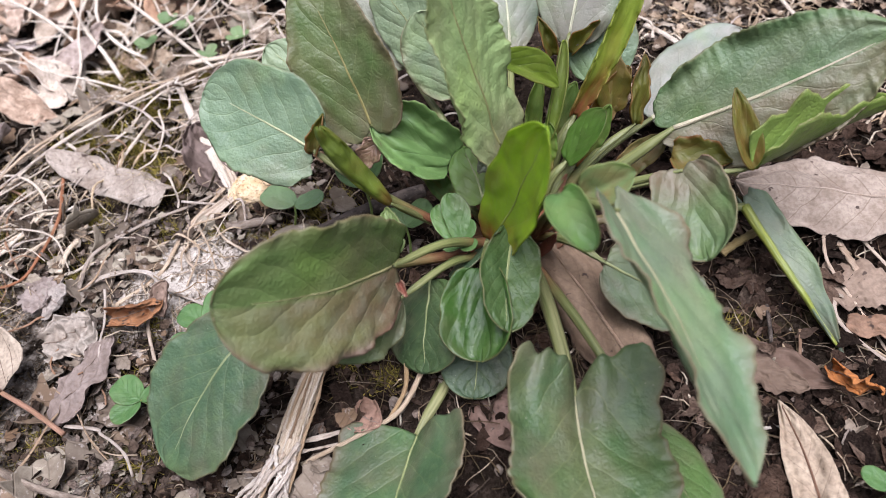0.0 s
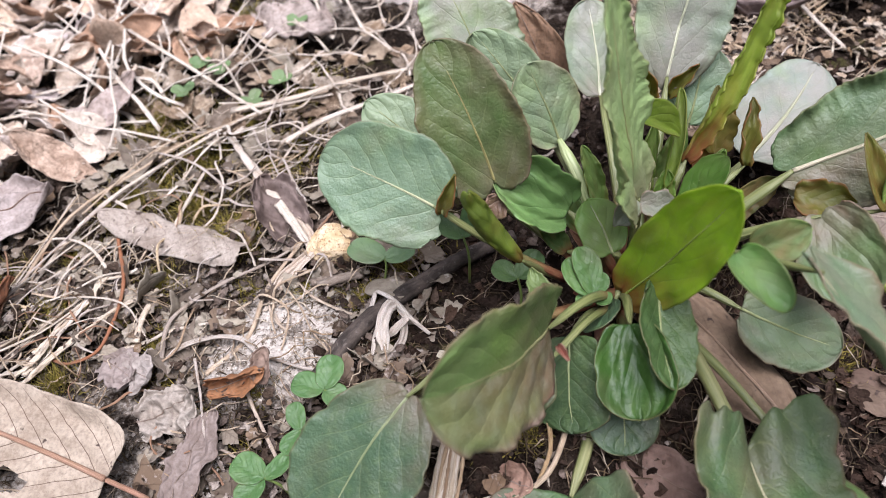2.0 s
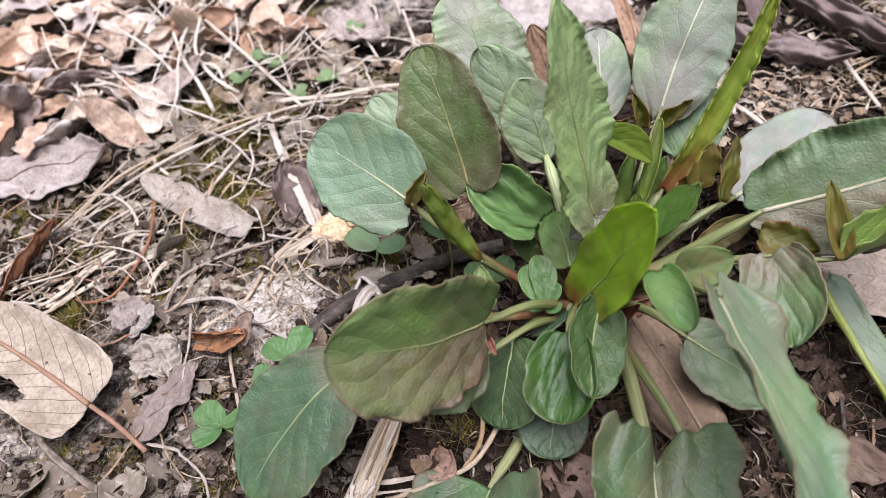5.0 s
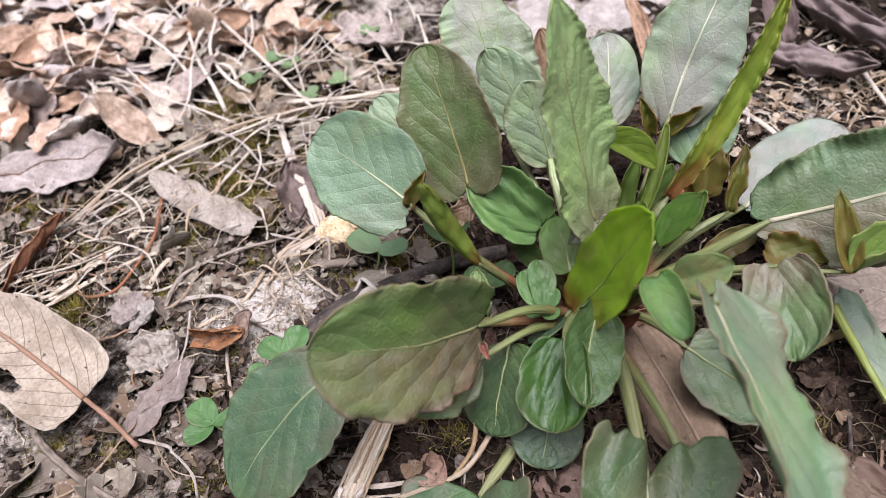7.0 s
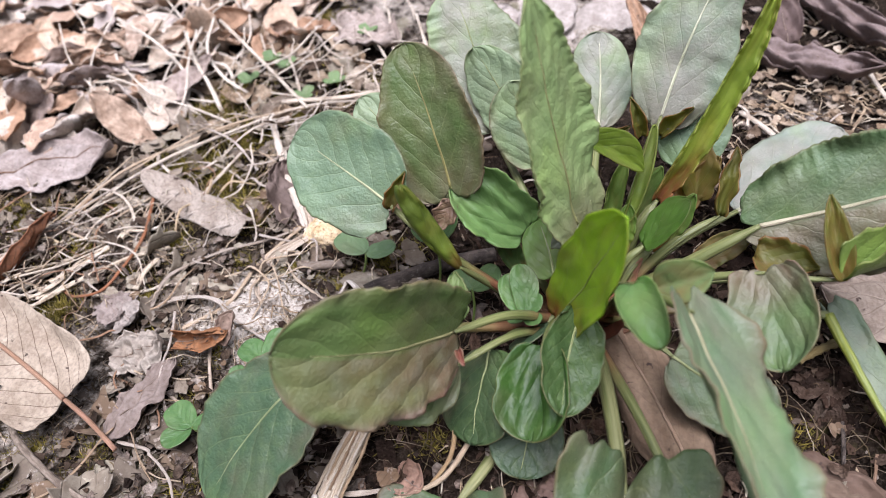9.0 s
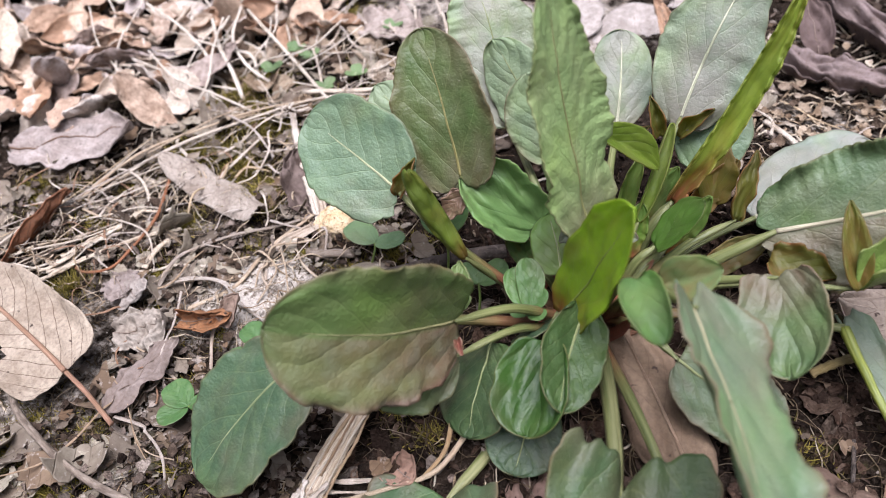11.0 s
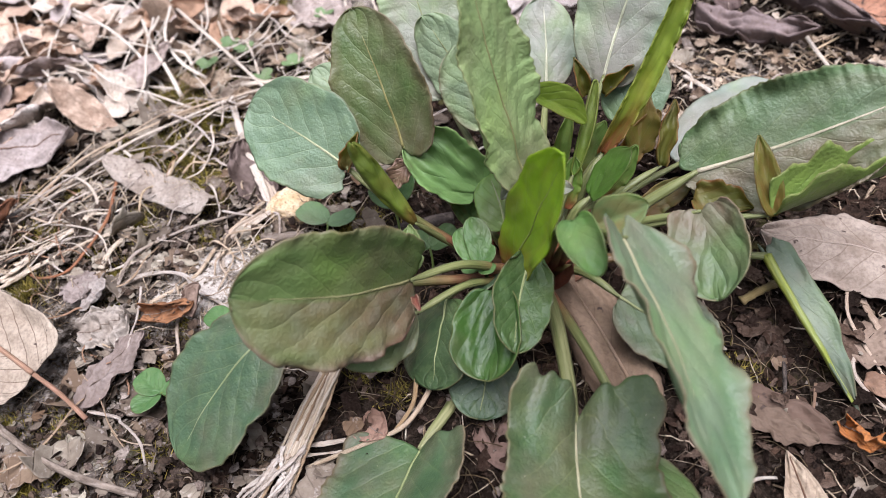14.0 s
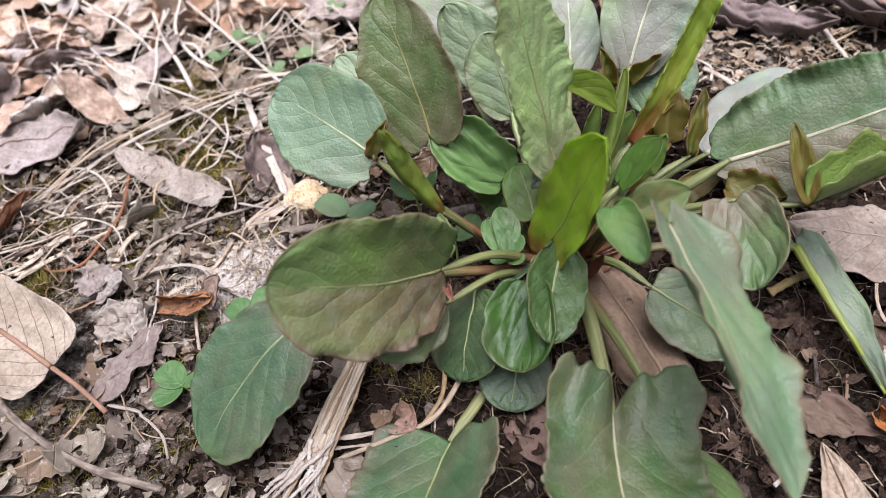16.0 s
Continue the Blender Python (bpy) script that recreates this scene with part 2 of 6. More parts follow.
def bark_material(name, dark, light):
    n = Nodes(name)
    fibre = n.noise(1.0, 5, 0.65, n.stretch(14, 5))
    fine = n.noise(700, 4, 0.6)
    tone = n.mix(n.ramp(fibre, 0.35, 0.7), dark, light)
    tone = n.mix(n.math("MULTIPLY", n.ramp(fine, 0.55, 0.75), 0.35), tone, (0.25, 0.22, 0.19))
    n.bump(n.math("ADD", fibre, n.math("MULTIPLY", fine, 0.5)), 0.9, 0.001)
    return n.done(tone, 0.8, 0.0, 0.25)


def stone_material(name, a, b, c):
    n = Nodes(name)
    mid, fine = n.noise(160, 5, 0.65), n.noise(1200, 3, 0.6)
    tone = n.mix(n.ramp(mid, 0.35, 0.65), a, b)
    tone = n.mix(n.ramp(fine, 0.52, 0.68), tone, c)
    n.bump(n.math("ADD", mid, n.math("MULTIPLY", fine, 0.5)), 0.9, 0.0015)
    return n.done(tone, 0.85, 0.0, 0.3)


def moss_material():
    n = Nodes("moss")
    pick = n.add("NewGeometry").outputs["Random Per Island"]
    tone = n.mix(n.math("POWER", pick, 1.3), (0.075, 0.065, 0.012), (0.37, 0.295, 0.060))
    return n.done(tone, 0.8, 0.2, 0.2)


LEAF = green_leaf_material("sorrel_leaf", 5.0, 2.4, 0.20)
LEAF_RIBBED = green_leaf_material("ribbed_leaf", 2.2, 2.6, 0.03, 0.7, 0.26)
LEAF_YOUNG = green_leaf_material("young_leaf", 4.0, 2.4, 0.25, 0.5, 0.06, 0.50, reds=((0.32, 0.075, 0.045), (0.30, 0.15, 0.06)))
# these two have sky sheen painted into their grey-mauve centre, the second faintly
LEAF_MAUVE_SHEEN = green_leaf_material("mauve_sheen_leaf", 5.0, 2.4, 0.16, 0.8, 0.05, 0.14, 0.60)
LEAF_FAINT_SHEEN = green_leaf_material("faint_sheen_leaf", 5.0, 2.4, 0.14, 1.0, 0.04, 0.14, 0.16)
LEAF_SMALL = green_leaf_material("small_leaf", 5.0, 2.4, 0.04, 0.6, 0.015)
DRY = dry_leaf_material("dry_leaf", 9.5, 3.2, 0.95)
DRY_SOFT = dry_leaf_material("soft_veined_leaf", 6.0, 2.6, 0.30)
DRY_GREY = dry_leaf_material("grey_ribbed_leaf", 8.0, 1.6, 0.45)
DRY_PLAIN = dry_leaf_material("withered_leaf", 14.0, 4.0, 0.12)
STRAW = straw_material("straw")
STALK = petiole_material("leaf_stalk")
SOIL = soil_material()
MOSS = moss_material()
BARK_DARK = bark_material("dark_bark", (0.022, 0.017, 0.013), (0.100, 0.078, 0.062))
BARK_GREY = bark_material("grey_bark", (0.10, 0.075, 0.055), (0.27, 0.22, 0.17))
STONE = stone_material("ochre_stone", (0.48, 0.34, 0.17), (0.66, 0.53, 0.35), (0.24, 0.14, 0.06))
CHALK = stone_material("pale_stone", (0.26, 0.225, 0.195), (0.42, 0.375, 0.335), (0.20, 0.155, 0.125))
LITTER = litter_material("leaf_crumbs", [(0.030, 0.021, 0.016), (0.135, 0.098, 0.072), (0.055, 0.039, 0.028), (0.28, 0.225, 0.185), (0.085, 0.060, 0.042), (0.44, 0.38, 0.32), (0.045, 0.031, 0.022), (0.20, 0.145, 0.098)], True)
SCRAPS = [(0.075, 0.055, 0.037), (0.265, 0.223, 0.169), (0.132, 0.102, 0.072), (0.353, 0.314, 0.237), (0.186, 0.150, 0.112), (0.177, 0.114, 0.063), (0.300, 0.259, 0.201), (0.097, 0.073, 0.051), (0.424, 0.382, 0.288), (0.220, 0.177, 0.130)]
LEAF_BITS = scrap_material("leaf_bits", SCRAPS, True)
LITTER_PIECE = scrap_material("leaf_pieces", SCRAPS, False)
CRUMB = litter_material("soil_crumbs", [(0.010, 0.007, 0.005), (0.028, 0.020, 0.014), (0.070, 0.050, 0.036), (0.016, 0.012, 0.009), (0.13, 0.10, 0.078)], True)
HUMUS = litter_material("humus_bits", [(0.008, 0.0055, 0.0045), (0.024, 0.016, 0.012), (0.060, 0.038, 0.027), (0.014, 0.010, 0.008), (0.110, 0.070, 0.048), (0.034, 0.022, 0.016), (0.17, 0.120, 0.088)], True, 0.05)
CHALK_GRAIN = litter_material("chalk_grains", [(0.40, 0.345, 0.28), (0.62, 0.57, 0.49), (0.30, 0.24, 0.18), (0.70, 0.66, 0.59), (0.50, 0.44, 0.36)], True, 0.10, 0.4)
FIBRE = litter_material("root_fibres", [(0.03, 0.021, 0.015), (0.20, 0.145, 0.080), (0.07, 0.050, 0.034), (0.42, 0.34, 0.25), (0.13, 0.10, 0.05), (0.30, 0.23, 0.15)], True)
PALE_CHIP = litter_material("pale_chips", [(0.34, 0.25, 0.16), (0.54, 0.44, 0.32), (0.20, 0.14, 0.09), (0.60, 0.52, 0.41), (0.12, 0.085, 0.06), (0.44, 0.33, 0.22)], True, 0.10, 0.5)
BROWN_DRIFT = litter_material("brown_leaf_drift", [(0.42, 0.25, 0.15), (0.66, 0.52, 0.40), (0.52, 0.34, 0.22), (0.72, 0.62, 0.53), (0.42, 0.34, 0.30), (0.60, 0.42, 0.28)], True, 0.10, 0.3)


# ---- mesh helpers ----
def mesh_object(name, verts, faces, mat, parent=None, label="", uvs=None, blush=None, colour=None, smooth=True):
    """One mesh object; uvs and blush are given per vertex."""
    me = bpy.data.meshes.new(name)
    me.from_pydata([tuple(p) for p in verts], [], faces)
    if smooth:
        me.polygons.foreach_set("use_smooth", [True] * len(me.polygons))
    if uvs is not None:
        layer = me.uv_layers.new(name="UVMap")
        idx = np.empty(len(me.loops), dtype=np.int32)
        me.loops.foreach_get("vertex_index", idx)
        layer.data.foreach_set("uv", np.asarray(uvs, dtype=np.float32)[idx].ravel())
    if blush is not None:
        at = me.attributes.new("blush", "FLOAT", "POINT")
        at.data.foreach_set("value", np.asarray(blush, dtype=np.float32))
    me.materials.append(mat)
    me.update()
    ob = new(name, me)
    if colour:
        ob.color = (*colour, 1)
    if parent:
        ob.parent = parent
    if label:
        ob["label"] = label
    return ob


def part(name, shape, mat, parent, label="", colour=None):
    verts, faces, uvs, blush = shape
    return mesh_object(name, verts, faces, mat, parent, label, uvs, blush, colour)


def smooth_line(points, n):
    """A Catmull-Rom line through the points, n points long."""
    p = [Vector(q) for q in points]
    p = [2 * p[0] - p[1], *p, 2 * p[-1] - p[-2]]
    out = []
    for k in range(n):
        s = k / (n - 1) * (len(p) - 3)
        i = min(int(s), len(p) - 4)
        f = s - i
        a, b, c, d = p[i:i + 4]
        out.append(0.5 * ((2 * b) + (c - a) * f + (2 * a - 5 * b + 4 * c - d) * f * f + (3 * b - a - 3 * c + d) * f ** 3))
    return out


def tube(points, r0, r1, n=14, sides=8, flat=1.0, up=(0, 0, 1), red=0.0, knobs=0.0, seed=0, tail=None):
    """A tapered stem along a line; flat < 1 presses it along up. Gives verts, faces, uvs, blush."""
    rng = random.Random(seed)
    line = smooth_line(points, n)
    verts, faces, uvs = [], [], []
    for k, p in enumerate(line):
        t = (line[min(k + 1, n - 1)] - line[max(k - 1, 0)]).normalized()
        s = t.cross(Vector(up))
        s = s.normalized() if s.length > 1e-4 else t.orthogonal().normalized()
        w = s.cross(t)
        f = k / (n - 1)
        r = (r0 + (r1 - r0) * f) * (1 + knobs * rng.uniform(-1, 1))
        if tail is not None and f > 0.84:
            r += (tail - r) * ((f - 0.84) / 0.16)
        for j in range(sides):
            a = 2 * math.pi * j / sides
            verts.append(p + s * (r * math.cos(a)) + w * (r * flat * math.sin(a)))
            uvs.append((f, j / sides))
    for k in range(n - 1):
        for j in range(sides):
            a, b = k * sides + j, k * sides + (j + 1) % sides
            faces.append((a, b, b + sides, a + sides))
    faces.append(tuple(range(sides - 1, -1, -1)))
    faces.append(tuple(range((n - 1) * sides, n * sides)))
    return verts, faces, uvs, [red] * len(verts)


def outline(u, peak, foot, point, heel=0.55):
    """Half-width of a blade at u: foot at the base, 1 at the peak, closing at the tip (point 0.5: round, 1: pointed)."""
    if u < peak:
        return foot + (1 - foot) * (1 - (1 - u / peak) ** 2) ** heel
    q = (u - peak) / (1 - peak)
    return max(1 - q * q, 0.0) ** point


def blade(base, tip, side, width, bow=0.0, droop=0.0, fold=0.0, roll=0.0, twist=0.0, peak=0.5, foot=0.3, point=0.5, lobe=0.0, flare=0.0, rise=0.0,
          wave=0.0, waves=5.0, cren=0.0, teeth=13, edge=0.0, groove=0.0, furrow=0.0, blush=None, seed=0, thick=0.00035, nu=34, nv=20, down=False, skew=0.0, quilt=0.0, pairs=5.0, hole=None, crumple=0.020, heel=0.55, ragged=0.05, sway=None, lobe_round=0.55, face=(0.1, -0.66, 0.74)):
    """A leaf blade with thickness. side points to one margin (none: the blade faces the way face); bow arches the blade along its normal, droop bends the tip;
    fold (degrees) raises both halves, roll (radians) curls them in; lobe draws the basal corners back (lobe_round rounds them), rise lifts them, flare spreads them;
    wave ripples the margin, cren scallops it into so many teeth, edge turns its rim up unevenly; quilt puckers it between the side veins, groove sinks the midrib, furrow ribs it lengthwise.
    Gives the shape, its midline and the normal."""
    rng = random.Random(seed)
    base, tip = Vector(base), Vector(tip)
    axis = tip - base
    side = Vector(side) if side else Vector(face).cross(axis)
    length = axis.length
    t0 = axis.normalized()
    s0 = (side - t0 * side.dot(t0)).normalized()
    n0 = t0.cross(s0)
    if (n0.z < 0) != down:
        n0, s0 = -n0, -s0
    ph = [rng.uniform(0, 6.28) for _ in range(8)]
    if sway is None:
        sway = rng.choice((-1, 1)) * rng.uniform(0.015, 0.035)
    top, uvs, reds = [], [], []
    for i in range(nu + 1):
        u = i / nu
        u = 1 - (1 - u) ** 1.35
        p = base + axis * u + n0 * (bow * length * 4 * u * (1 - u) - droop * length * u ** 2.5)
        p += s0 * (sway * length * 4 * u * (1 - u))
        slope = (axis + s0 * (sway * length * 4 * (1 - 2 * u)) + n0 * (bow * length * 4 * (1 - 2 * u) - droop * length * 2.5 * u ** 1.5)).normalized()
        turn = Matrix.Rotation(radians(twist) * u, 3, slope)
        s = turn @ s0
        nn = slope.cross(s).normalized()
        if nn.dot(n0) < 0:
            nn = -nn
        h = width / 2 * max(outline(u, peak, foot, point, heel), 0.012)
        for j in range(nv + 1):
            v = -1 + 2 * j / nv
            sg, a = (1 if v >= 0 else -1), abs(v)
            a = a ** 0.85
            hh = h * (1 + (skew if sg > 0 else -skew))
            q = u * teeth * (1 + 0.10 * noise.noise((u * 3 + ph[3], sg, 0.4))) + ph[0] * sg
            scallop = abs(math.sin(math.pi * q)) - 0.64 + 0.35 * noise.noise((u * teeth * 2.1, sg * 4.0, ph[1]))
            hh *= 1 + a ** 3 * 0.55 * cren * scallop * max(0.08, 0.35 + 1.1 * noise.noise((u * 4.3 + ph[2], sg * 2.0, ph[4])))
            hh *= 1 + flare * math.exp(-(u / 0.10) ** 2) * a
            hh *= 1 + ragged * (noise.noise((u * 4 + ph[6], sg * 3, ph[1])) + 0.5 * noise.noise((u * 13 + ph[5], sg * 5, ph[2])))
            if roll > 1e-3:
                x, z = hh * math.sin(roll * a) / roll, hh * (1 - math.cos(roll * a)) / roll
            else:
                x, z = hh * a, 0.0
            f = radians(fold)
            x, z = x * math.cos(f) - z * math.sin(f), x * math.sin(f) + z * math.cos(f)
            ends = min(1, 6 * u + 0.3) * min(1, 5 * (1 - u) + 0.15)
            z += wave * length * a ** 2.2 * (0.75 + 1.1 * noise.noise((u * 3.1, sg * 7.0, ph[3]))) * (math.sin(2 * math.pi * waves * (u + 0.05 * noise.noise((u * 5, sg, ph[2]))) + ph[2] * sg) + 0.4 * math.sin(2 * math.pi * waves * 2.3 * u + ph[3] + sg)) * ends
            if edge:
                rim = max(0.0, (a - 0.72) / 0.28) ** 2
                z += edge * hh * rim * (0.45 + 1.3 * noise.noise((u * 6.5 + ph[5], sg * 3.0, ph[6])) + 0.08 * math.sin(2 * math.pi * q)) * ends
            vein = pairs * u - 2.4 * abs(v) ** 0.8 + (0.45 if v > 0 else 0.0)
            z += 0.55 * quilt * length * math.cos(2 * math.pi * vein) * min(1.0, 5 * a) * (1 - a ** 4) * ends
            z -= furrow * width * 0.7 * math.cos(2 * math.pi * 1.7 * abs(v) ** 0.9) * math.sin(math.pi * min(1.0, u * 1.05)) ** 0.7
            z -= groove * length * math.exp(-(a / 0.11) ** 2) * (1 - u)
            z += crumple * length * (noise.noise((u * 5 + ph[4], v * 3, ph[5])) + 0.25 * noise.noise((u * 11 + ph[4], v * 5, ph[3])))
            corner = ((1 - lobe_round) * a ** 1.6 + lobe_round * math.sin(math.pi * min(1.0, a ** 0.75)) ** 0.8) * math.exp(-(u / 0.16) ** 1.5)
            corner *= 1 + 0.5 * noise.noise((v * 3.5 + ph[2], ph[7], 0.0))
            top.append(p + s * (sg * x) + nn * (z + rise * length * corner) - slope * (lobe * length * corner))
            uvs.append((u, v))
            if blush:
                reds.append(max(0.0, min(1.0, blush(u, v) + 0.25 * noise.noise((u * 4 + ph[6], v * 3, ph[7])))))
            else:
                reds.append(0.0)
    cols = nv + 1
    mid = [top[i * cols + nv // 2] for i in range(nu + 1)]
    faces = [(i * cols + j, i * cols + j + 1, (i + 1) * cols + j + 1, (i + 1) * cols + j) for i in range(nu) for j in range(nv)]
    if hole:
        faces = [f for f in faces if ((uvs[f[0]][0] - hole[0]) / hole[2]) ** 2 + ((uvs[f[0]][1] - hole[1]) / hole[3]) ** 2 > 1]
    acc = [Vector() for _ in top]
    for f in faces:
        nf = (top[f[2]] - top[f[0]]).cross(top[f[3]] - top[f[1]])
        for k in f:
            acc[k] += nf
    if sum((a.dot(n0) for a in acc), 0.0) < 0:
        faces = [tuple(reversed(f)) for f in faces]
        acc = [-a for a in acc]
    m = len(top)
    low = [p - (a.normalized() if a.length > 0 else n0) * thick for p, a in zip(top, acc)]
    under = [tuple(k + m for k in reversed(f)) for f in faces]
    ring = list(range(cols)) + [i * cols + nv for i in range(1, nu + 1)] + [nu * cols + j for j in range(nv - 1, -1, -1)] + [i * cols for i in range(nu - 1, 0, -1)]
    rim = [(a, b, b + m, a + m) for a, b in zip(ring, ring[1:] + ring[:1])]
    return (top + low, faces + under + rim, uvs + uvs, reds + reds), mid, n0


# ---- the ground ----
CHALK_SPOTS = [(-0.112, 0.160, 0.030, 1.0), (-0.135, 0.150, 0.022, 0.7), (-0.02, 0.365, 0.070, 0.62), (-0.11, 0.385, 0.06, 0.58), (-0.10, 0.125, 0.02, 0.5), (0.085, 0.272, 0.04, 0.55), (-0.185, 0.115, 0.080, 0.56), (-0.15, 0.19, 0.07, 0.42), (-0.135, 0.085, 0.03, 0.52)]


def ground_height(x, y):
    """Height of the soil: a low mound under the plant, uneven everywhere."""
    z = -0.006 + 0.013 * math.exp(-((x + 0.025) ** 2 + (y - 0.125) ** 2) / 0.055 ** 2)
    z += 0.010 * math.exp(-((x - 0.05) ** 2 + (y - 0.235) ** 2) / 0.06 ** 2) - 0.006 * math.exp(-((x - 0.09) ** 2 + (y - 0.11) ** 2) / 0.05 ** 2)
    z += 0.004 * noise.noise((x * 14, y * 14, 0.3)) + 0.0022 * noise.noise((x * 55, y * 55, 1.7))
    return z


def build_ground():
    def steps(lo, hi, d):
        mid = list(np.arange(lo, hi, d))
        left, right, g, e = [], [], d, 0.0
        a, b = lo, mid[-1]
        while e < 400:
            g *= 1.35
            e += g
            left.append(a - e)
            right.append(b + e)
        return left[::-1] + mid + right

    xs, ys = steps(-0.34, 0.20, 0.0022), steps(0.02, 0.48, 0.0022)
    verts, chalk = [], []
    for y in ys:
        for x in xs:
            near = -0.5 < x < 0.4 and -0.2 < y < 0.8
            z = ground_height(x, y)
            c = 0.0
            if near:
                z += 0.0011 * noise.noise((x * 190, y * 190, 4.1)) + 0.0008 * noise.noise((x * 420, y * 420, 7.7))
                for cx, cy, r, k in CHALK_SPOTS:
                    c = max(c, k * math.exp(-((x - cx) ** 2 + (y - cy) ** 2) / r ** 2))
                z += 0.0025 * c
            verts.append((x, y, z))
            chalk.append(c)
    w = len(xs)
    faces = [(j * w + i, j * w + i + 1, (j + 1) * w + i + 1, (j + 1) * w + i) for j in range(len(ys) - 1) for i in range(w - 1)]
    me = bpy.data.meshes.new("ground")
    me.from_pydata(verts, [], faces)
    me.polygons.foreach_set("use_smooth", [True] * len(me.polygons))
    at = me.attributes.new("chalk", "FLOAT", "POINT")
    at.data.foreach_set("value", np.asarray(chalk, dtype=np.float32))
    me.materials.append(SOIL)
    tagged(new("ground", me), "dark crumbly woodland soil with pale chalky patches", "ground", kind="structure")


build_ground()

# ---- the sorrel plant ----
DARK, GREY, BRIGHT, LIGHT = (0.066, 0.112, 0.056), (0.165, 0.235, 0.140), (0.340, 0.490, 0.030), (0.225, 0.285, 0.165)
RIB = (0.36, 0.38, 0.20)
STEM = (0.200, 0.212, 0.090)
plant = tagged(new("sorrel_plant"), "low rosette of green sorrel leaves with red-tinged stalks", "plant")
plant.location = (0.002, 0.15, 0.012)
bpy.context.view_layer.update()


def at_base(u, v):
    return 0.55 * math.exp(-(u / 0.18) ** 2)


def one_half(u, v):
    rim = 0.55 * abs(v) ** 9
    if v > 0.0:
        return 0.10 + 0.72 * math.exp(-(u / 0.90) ** 2.4) * (1.0 - 0.25 * v) + rim
    return 0.03 + 0.24 * math.exp(-((u - 0.25) / 0.35) ** 2) * (1.0 + v) ** 2 + rim


def other_half(u, v):
    return 0.6 if v < -0.02 else 0.08


def flushed(u, v):
    return 0.28 - 0.2 * u


def edge_red(u, v):
    return 0.5 * abs(v) ** 8 + 0.15 * math.exp(-u / 0.25)


def red_base(u, v):
    return 0.9 * math.exp(-(u / (0.15 if v > 0 else 0.26)) ** 2)


def dusky(u, v):
    return 0.50 - 0.2 * u


def dusky_base(u, v):
    return 0.55 * math.exp(-(u / 0.40) ** 2) + 0.3 * abs(v) ** 10


def core_brown(u, v):
    return 0.22 * (1 - abs(v)) ** 1.4 + 0.35 * abs(v) ** 12


def purple(u, v):
    return 0.03 + 0.45 * abs(v) ** 5 + 0.30 * math.exp(-u / 0.3)


def sorrel_leaf(base, tip, side, width, colour, root=None, via=None, mat=None, label="", rib=0.0003, stem=0.0015, stem_end=0.0010, red=0.9, rib_colour=RIB,
                stem_colour=STEM, owner=None, name="leaf", rib_to=0.92, **shape):
    """A leaf of the rosette: blade, raised midrib, stalk down to the crown."""
    owner = owner or plant
    off = Vector(owner.location)
    base, tip = Vector(base) - off, Vector(tip) - off
    body, mid, n = blade(base, tip, side, width, **shape)
    leaf = part(name, body, mat or LEAF, owner, label, colour)
    if rib:
        keep = mid[:max(4, int(len(mid) * rib_to))]
        over = n if n.dot(Vector((0.0, -0.65, 0.76))) > 0 else -n
        lift = over * (0.0 if over == n else 0.00035)
        line = [p + lift + over * (rib * (0.15 - 0.5 * k / len(keep))) for k, p in enumerate(keep)][::2] + [keep[-1] + lift - over * rib * 0.5]
        part("midrib", tube(line, rib * 1.5, rib * 0.3, n=60, sides=6, flat=0.8, up=n, tail=rib * 0.1), STALK, leaf, "pale raised midrib", rib_colour)
    if root is not None:
        a = Vector(root) - off
        mids = [Vector(via) - off] if via is not None else [a.lerp(base, 0.5) + Vector((0, 0, 0.004))]
        part("petiole", tube([a, *mids, base], stem * 1.25, stem_end, n=36, sides=8, flat=0.8, red=red, tail=max(rib * 1.4, stem_end * 0.5)), STALK, leaf, "fleshy ribbed stalk", stem_colour)
    return leaf


# large blades in front
sorrel_leaf((-0.0304, 0.1174, 0.0446), (-0.0604, 0.0860, 0.0744), (0.0064, 0.0198, 0.0259), 0.0355, (0.118, 0.180, 0.052), (-0.006, 0.140, 0.024), label="broad olive leaf, one half flushed brown",
            bow=0.07, point=0.43, rib_to=0.85, peak=0.48, foot=0.55, heel=0.6, lobe=0.07, lobe_round=0.7, cren=0.06, teeth=15, edge=-0.12, groove=0.012, quilt=0.003, ragged=0.08, blush=one_half, seed=1, roll=0.5, wave=0.005, waves=5, nu=90, nv=36, crumple=0.012, sway=0.02, rib_colour=(0.40, 0.36, 0.20))
sorrel_leaf((-0.0300, 0.1150, 0.0340), (-0.0500, 0.0995, 0.0400), (0.0064, 0.0240, 0.0200), 0.025, (0.085, 0.125, 0.055), (-0.006, 0.138, 0.022), bow=0.03, peak=0.45, foot=0.2, cren=0.07, teeth=14, edge=0.1, quilt=0.004,
            blush=flushed, stem=0.0011, seed=2, nu=50, nv=26)
sorrel_leaf((-0.0680, 0.1080, 0.0370), (-0.0975, 0.0830, 0.0090), (-0.032, 0.030, 0.005), 0.0345, DARK, (-0.012, 0.142, 0.018), via=(-0.045, 0.126, 0.032), bow=0.05, peak=0.5,
            foot=0.3, point=0.48, lobe=0.05, cren=0.05, teeth=14, edge=0.10, groove=0.012, quilt=0.004, blush=at_base, seed=3, crumple=0.014, ragged=0.08, nu=80, nv=32, sway=-0.03, rib_colour=(0.33, 0.36, 0.22))
